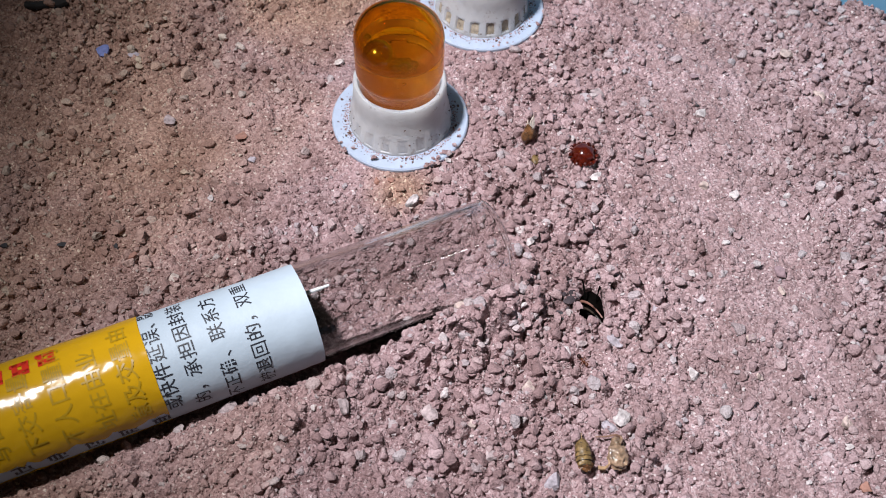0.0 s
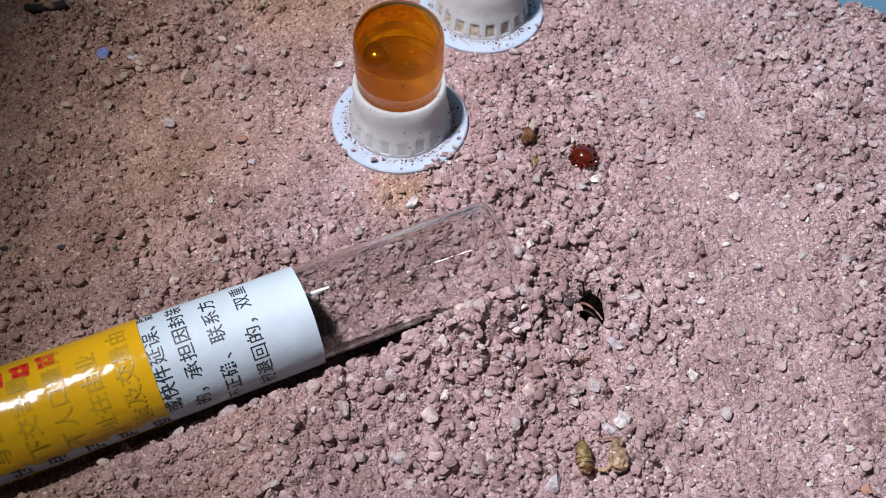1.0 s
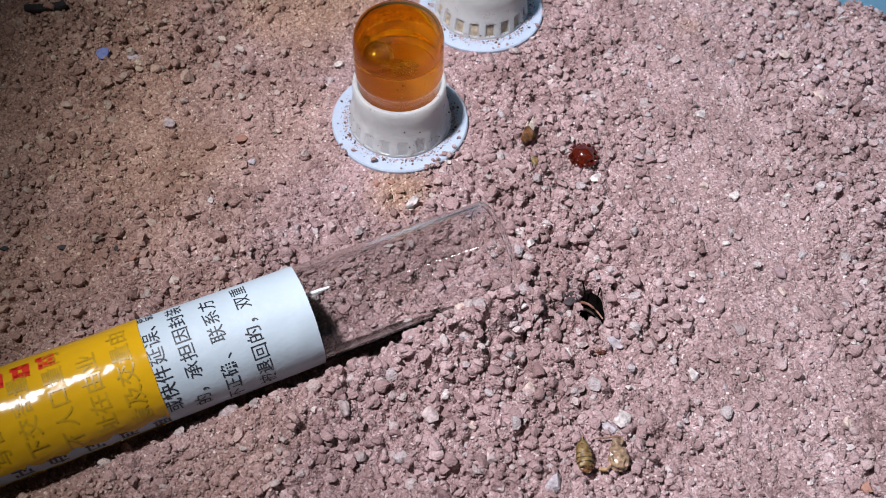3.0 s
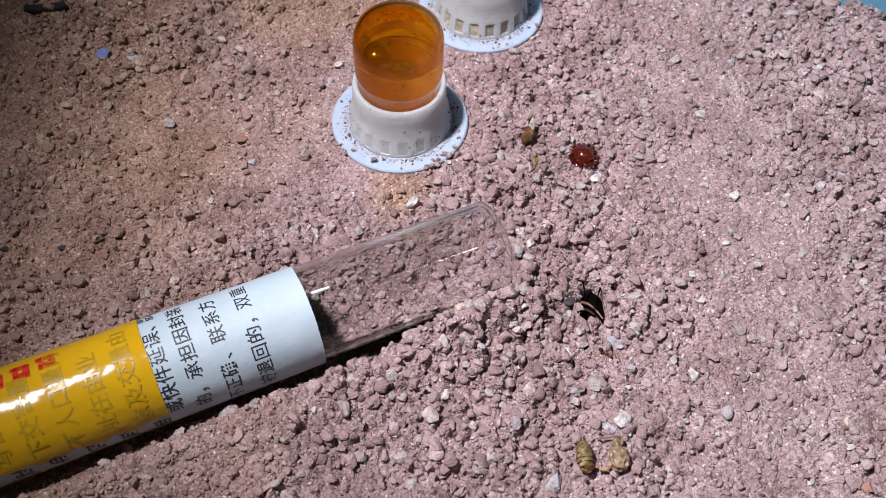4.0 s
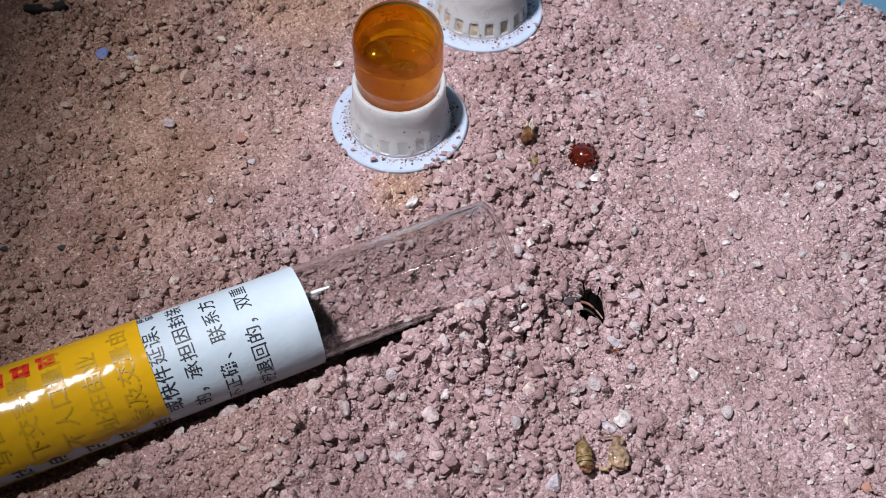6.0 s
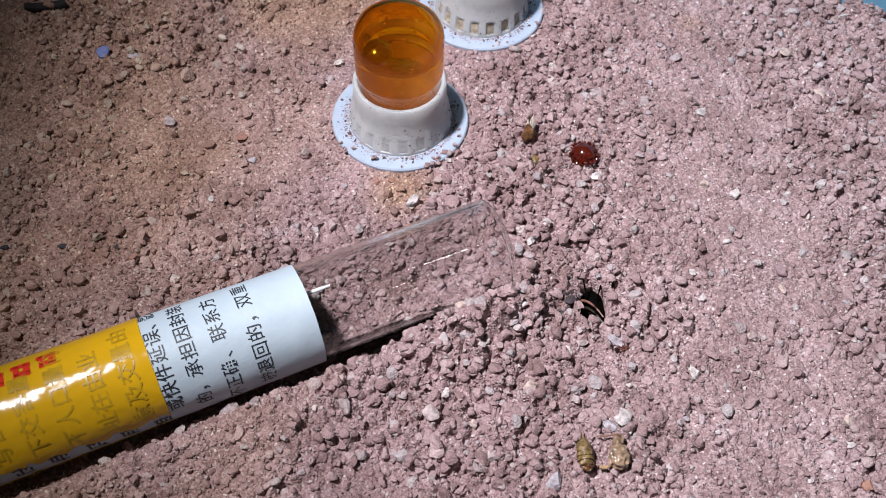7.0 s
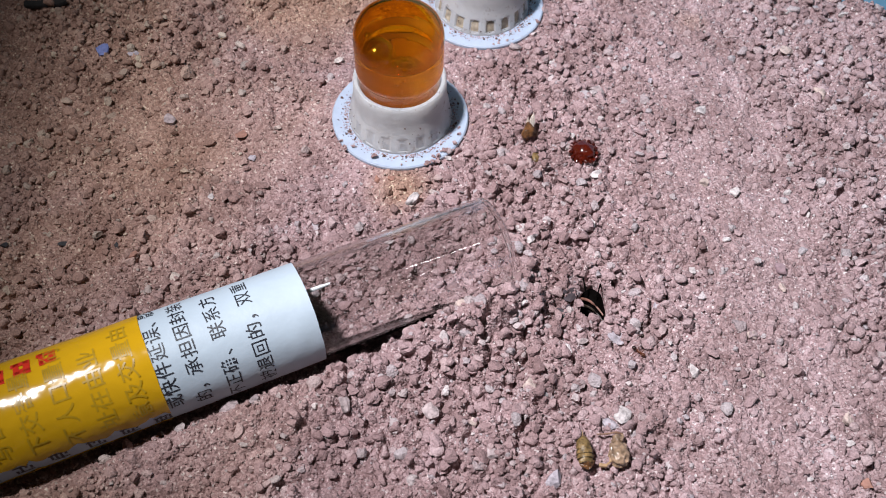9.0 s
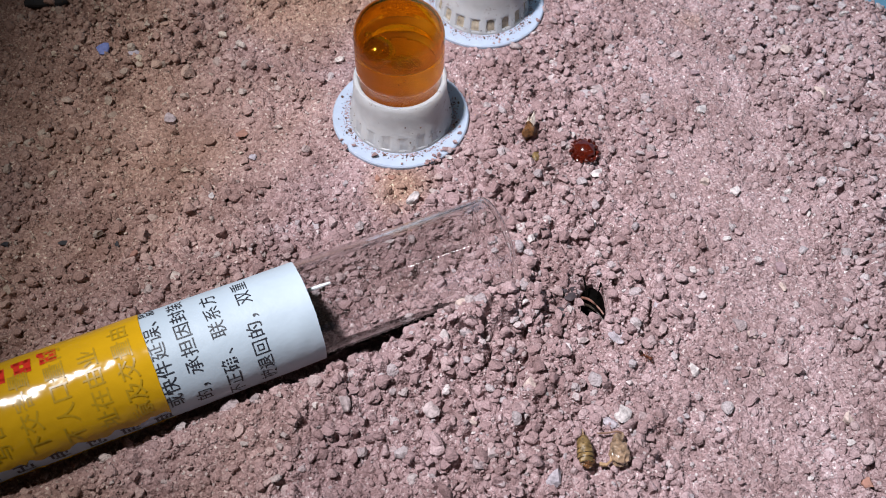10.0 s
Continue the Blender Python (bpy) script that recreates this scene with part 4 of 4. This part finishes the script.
def build_olive_abdomen():
    z = float(height(27.4, 67.3, False))
    t = empty("insect_abdomen", 27.6, 67.2, z + 2.0, -84)
    for k in range(6):
        r0 = (0.85, 1.35, 1.6, 1.75, 1.75, 1.6)[k]
        r1 = (1.32, 1.6, 1.74, 1.85, 1.82, 1.45)[k]
        bm = lathe([(0, 0), (r0 * 0.9, 0), (r0, 0.1), ((r0 + r1) / 2 + 0.05, 0.6), (r1, 1.15), (r1 * 0.9, 1.25), (0, 1.25)], 28)
        bmesh.ops.rotate(bm, verts=bm.verts, matrix=Euler((0, math.pi / 2, 0)).to_matrix())
        for v in bm.verts:
            v.co *= 1 + 0.17 * noise.noise(v.co * 1500 + Vector((k, 0, 0)))
            v.co.z *= 0.8
            v.co.x += (-3.4 + 1.12 * k) * MM
        part("segment", bm, M_OLIVE, t, "", True)
        bm = lathe([(r1 * 0.80, 0), (r1 * 0.99, 0.02), (r1 * 1.02, 0.12), (r1 * 0.99, 0.22), (r1 * 0.80, 0.2), (r1 * 0.80, 0)], 28)
        bmesh.ops.rotate(bm, verts=bm.verts, matrix=Euler((0, math.pi / 2, 0)).to_matrix())
        for v in bm.verts:
            v.co.z *= 0.8
            v.co.x += (-3.4 + 1.12 * k + 1.12) * MM
        part("band", bm, M_BAND, t, "dark band between segments", True)
    part("tail_tip", tube_path([(-3.3, 0, 0), (-4.2, 0.1, 0.1), (-5.0, 0.15, 0.3)], 0.40, 0.08), M_TAN_LEG, t, "tan pointed tail tip")
    bm = lump(1.1, 1.4, 1.0, 5, 0.4, 3, 2.2)
    bmesh.ops.translate(bm, verts=bm.verts, vec=Vector((3.5, 0.2, -0.1)) * MM)
    part("torn_end", bm, M_HUSK, t, "golden-brown torn open end", True)
    t.scale = (0.76, 0.84, 0.84)
    tagged(t, "olive-brown ringed insect abdomen with a torn end", "insect remains")


def build_shell():
    z = float(height(34.0, 66.9, False))
    t = empty("insect_shell", 34.1, 66.9, z + 1.8, 8)
    part("body", lump(2.2, 3.0, 1.9, 9, 0.13, 4, 2.6), M_AMBER_SHELL, t, "shiny translucent brown shell", True)
    bm = lump(1.3, 1.2, 1.0, 14, 0.2, 3)
    bmesh.ops.translate(bm, verts=bm.verts, vec=Vector((0.3, 3.4, 0.2)) * MM)
    part("neck", bm, M_AMBER_SHELL, t, "", True)
    part("leg", tube_path([(1.4, 4.3, 0.6), (0.2, 4.7, 0.9), (-2.0, 4.6, 0.6), (-4.0, 4.9, 0.2)], 0.28, 0.16), M_BROWN_SHELL, t, "brown jointed leg")
    part("leg", tube_path([(1.4, 4.3, 0.6), (1.3, 3.4, 1.2), (0.6, 2.4, 1.5)], 0.25, 0.35), M_AMBER_SHELL, t)
    part("leg", tube_path([(-4.6, -1.9, -0.6), (-3.2, -2.3, -0.3), (-2.2, -1.6, 0.1), (-2.0, 0.2, 0.2)], 0.55, 0.14), M_TAN_LEG, t, "tan curved leg")
    t.scale = (0.86, 0.84, 0.86)
    tagged(t, "shiny brown empty insect shell with loose pale legs", "insect remains")


def leaf_scale(length, width, curl):
    bm = bmesh.new()
    rows = []
    for i in range(9):
        u = i / 8
        w = width * math.sin(math.pi * (0.12 + 0.88 * u) ** 0.8) * 0.5 + 0.03
        rows.append([bm.verts.new(Vector((w * q, length * u, curl * u * u + 0.25 * width * (1 - q * q))) * MM) for q in (-1, -0.5, 0, 0.5, 1)])
    for a, b in zip(rows, rows[1:]):
        for k in range(4):
            bm.faces.new((a[k], a[k + 1], b[k + 1], b[k]))
    bmesh.ops.solidify(bm, geom=bm.faces[:], thickness=0.00008)
    return bm


def build_wing_bits():
    z = float(height(18.5, 144.3, False))
    t = empty("insect_husk", 18.4, 143.6, z + 1.7, 0)
    part("body", lump(1.7, 1.7, 2.3, 21, 0.3, 3), M_HUSK, t, "", True)
    for k, (turn, tilt, ln) in enumerate(((-12, 50, 3.9), (22, 60, 2.9), (-35, 48, 2.7))):
        ob = part("wing_scale", leaf_scale(ln, 1.25, 0.3), M_WING, t, "pale papery wing scale", True)
        ob.matrix_basis = pose(0.4 * MM * (1 - k), 0.2 * MM, 0.8 * MM, tilt, 0, turn)
    tagged(t, "small brown insect husk with pale upright wing scales", "insect remains")
    z = float(height(20.0, 136.6, False))
    tagged(place(link("insect_husk", lump(0.9, 1.3, 0.7, 33, 0.3, 3), M_OLIVE, True), 20.0, 136.8, z + 0.5, 10, 0, 15), "small yellowish-brown crumb of insect husk", "insect remains")


def build_burrow_insect():
    """Dark curved shell plates stuck in the mouth of the burrow."""
    z = float(height(HOLE[0], HOLE[1] + 8, False))
    t = empty("dead_insect", HOLE[0], HOLE[1], z - 3.4, 0)
    # body enlarged and nearly black, painting the shade inside the burrow
    part("body", lump(2.9, 4.9, 1.9, 50, 0.10, 3), M_BLACK_SHELL_AND_SHADE, t, "", True).matrix_basis = pose(0.1 * MM, 0.3 * MM, -1.5 * MM, 8, 0, 0)
    for k, (dy, dz, r, mat) in enumerate(((-0.2, 2.5, 2.5, M_PLATE), (-1.5, 2.1, 2.3, M_BAND))):
        pts = [(-2.9 + 0.62 * q, dy + 0.9 - 0.08 * q * q + 0.25 * q, dz - 0.3 - 0.10 * q) for q in range(9)]
        part("shell_plate", tube_path(pts, 0.34 - 0.04 * k, 0.16), mat, t, "curved brown shell edge", True)
    for k, (dx, dy) in enumerate(((-1.6, 3.6), (1.5, 4.2))):
        part("leg", tube_path([(dx * 0.6, dy - 2.8, 0.2), (dx, dy - 0.6, 2.9), (dx * 1.3, dy + 1.3, 4.0)], 0.3, 0.12), M_BLACK_SHELL_AND_SHADE, t, "thin black leg")
    tagged(t, "brown insect remains and a black body painting the shade of a burrow mouth", "insect remains")
    stone(29.0, 98.2, 1.3, M_GREY_STONE, 0.7, 1.3, 120, 3, 0.6, "rounded clay pebble at the burrow")


def build_twig():
    z = float(height(-102.6, 180.2, False)) + 0.9
    pts = [(-107.4, 179.6, z), (-104.5, 179.3, z + 0.3), (-101.5, 180.0, z + 0.2), (-99.0, 180.2, z + 0.4), (-97.6, 181.2, z + 0.5)]
    tagged(link("twig", tube_path(pts, 1.0, 1.25, 10), M_TWIG), "short black charred twig on the sand", "twig")


build_red_insect()
build_olive_abdomen()
build_shell()
build_wing_bits()
build_burrow_insect()
build_twig()


# ---------------------------------------------------------------- the walking ant
def build_ant():
    """An ant 3.4 mm long, its head towards +x, its feet at z = 0."""
    t = empty("ant", 28.6, 86.5, 1.0)

    def lobe(name, x, z, sx, sy, sz, mat, label=""):
        bm = lump(sx, sy, sz, x + 9, 0.04, 3)
        bmesh.ops.translate(bm, verts=bm.verts, vec=Vector((x, 0, z)) * MM)
        return part(name, bm, mat, t, label, True)

    lobe("gaster", -1.30, 0.62, 0.52, 0.40, 0.38, M_ANT_DARK, "dark shiny rounded gaster")
    lobe("petiole", -0.68, 0.58, 0.14, 0.13, 0.20, M_ANT)
    lobe("thorax", -0.05, 0.62, 0.58, 0.24, 0.25, M_ANT)
    lobe("head", 0.88, 0.62, 0.40, 0.36, 0.28, M_ANT)
    for side in (-1, 1):
        part("antenna", tube_path([(1.15, 0.16 * side, 0.72), (1.45, 0.55 * side, 0.95), (1.95, 0.62 * side, 0.6)], 0.05, 0.04, 6), M_ANT, t)
        part("mandible", tube_path([(1.2, 0.14 * side, 0.55), (1.42, 0.05 * side, 0.5)], 0.07, 0.03, 6), M_ANT_DARK, t)
    legs = []
    for k, (x, reach) in enumerate(((0.30, 0.75), (0.0, 0.05), (-0.28, -0.85))):
        for side in (-1, 1):
            leg = part("leg", tube_path([(0, 0, 0), (reach * 0.45, 0.55 * side, 0.32), (reach * 0.8, 1.0 * side, -0.15), (reach * 1.15, 1.25 * side, -0.55)], 0.07, 0.035, 6), M_ANT, t)
            legs.append((leg, x, 0.18 * side, 0.56, 1 if (k + (side > 0)) % 2 else -1, side))
    tagged(t, "small orange-brown ant with a dark gaster walking over the sand", "ant")
    return t, legs


ant, ant_legs = build_ant()


def motions():
    """The ant walks from the burrow's side across the sand; its legs swing in two sets of three."""
    way = (
        (0.0, 28.60, 86.35, 2.00, -50), (0.4, 28.36, 86.26, 1.91, -50), (0.8, 28.25, 86.52, 1.99, -10), (1.2, 28.52, 87.23, 2.30, 30),
        (1.6, 29.15, 87.81, 2.45, 30), (2.0, 29.41, 87.56, 2.44, 30), (2.4, 30.29, 88.64, 2.22, 15), (2.7, 31.09, 88.69, 2.13, 10),
        (3.8, 32.57, 88.36, 2.38, -25), (4.2, 33.32, 88.17, 2.49, -40), (4.6, 33.34, 88.47, 2.53, -40), (5.0, 33.65, 88.31, 2.57, -35),
        (5.4, 34.17, 88.34, 2.53, -15), (5.7, 34.53, 88.58, 2.49, 5))
    way += (
        (6.8, 35.91, 90.15, 0.97, 18), (7.2, 37.07, 89.54, 1.30, 5), (7.4, 37.44, 89.91, 1.49, 0), (7.6, 38.05, 89.54, 1.72, -15),
        (8.0, 38.29, 89.42, 1.77, -25), (8.2, 38.62, 89.33, 1.86, -25), (8.4, 39.06, 88.91, 1.84, -35), (8.6, 39.29, 88.63, 1.80, -45),
        (9.0, 39.63, 88.44, 1.77, -40), (9.2, 39.92, 88.16, 1.81, -30), (9.4, 40.29, 87.59, 1.93, -30), (9.7, 40.47, 87.31, 1.87, -30),
        (10.0, 40.77, 87.33, 1.92, -35))
    walk(ant, [(t, pose(x * MM, y * MM, (z - 0.5) * MM, 0, 0, h)) for t, x, y, z, h in way])
    for leg, x, y, z, phase, side in ant_legs:
        walk(leg, [(0.2 * k, pose(x * MM, y * MM, z * MM, 0, 0, 13 * phase * side * (1 if k % 2 else -1))) for k in range(51)])


motions()
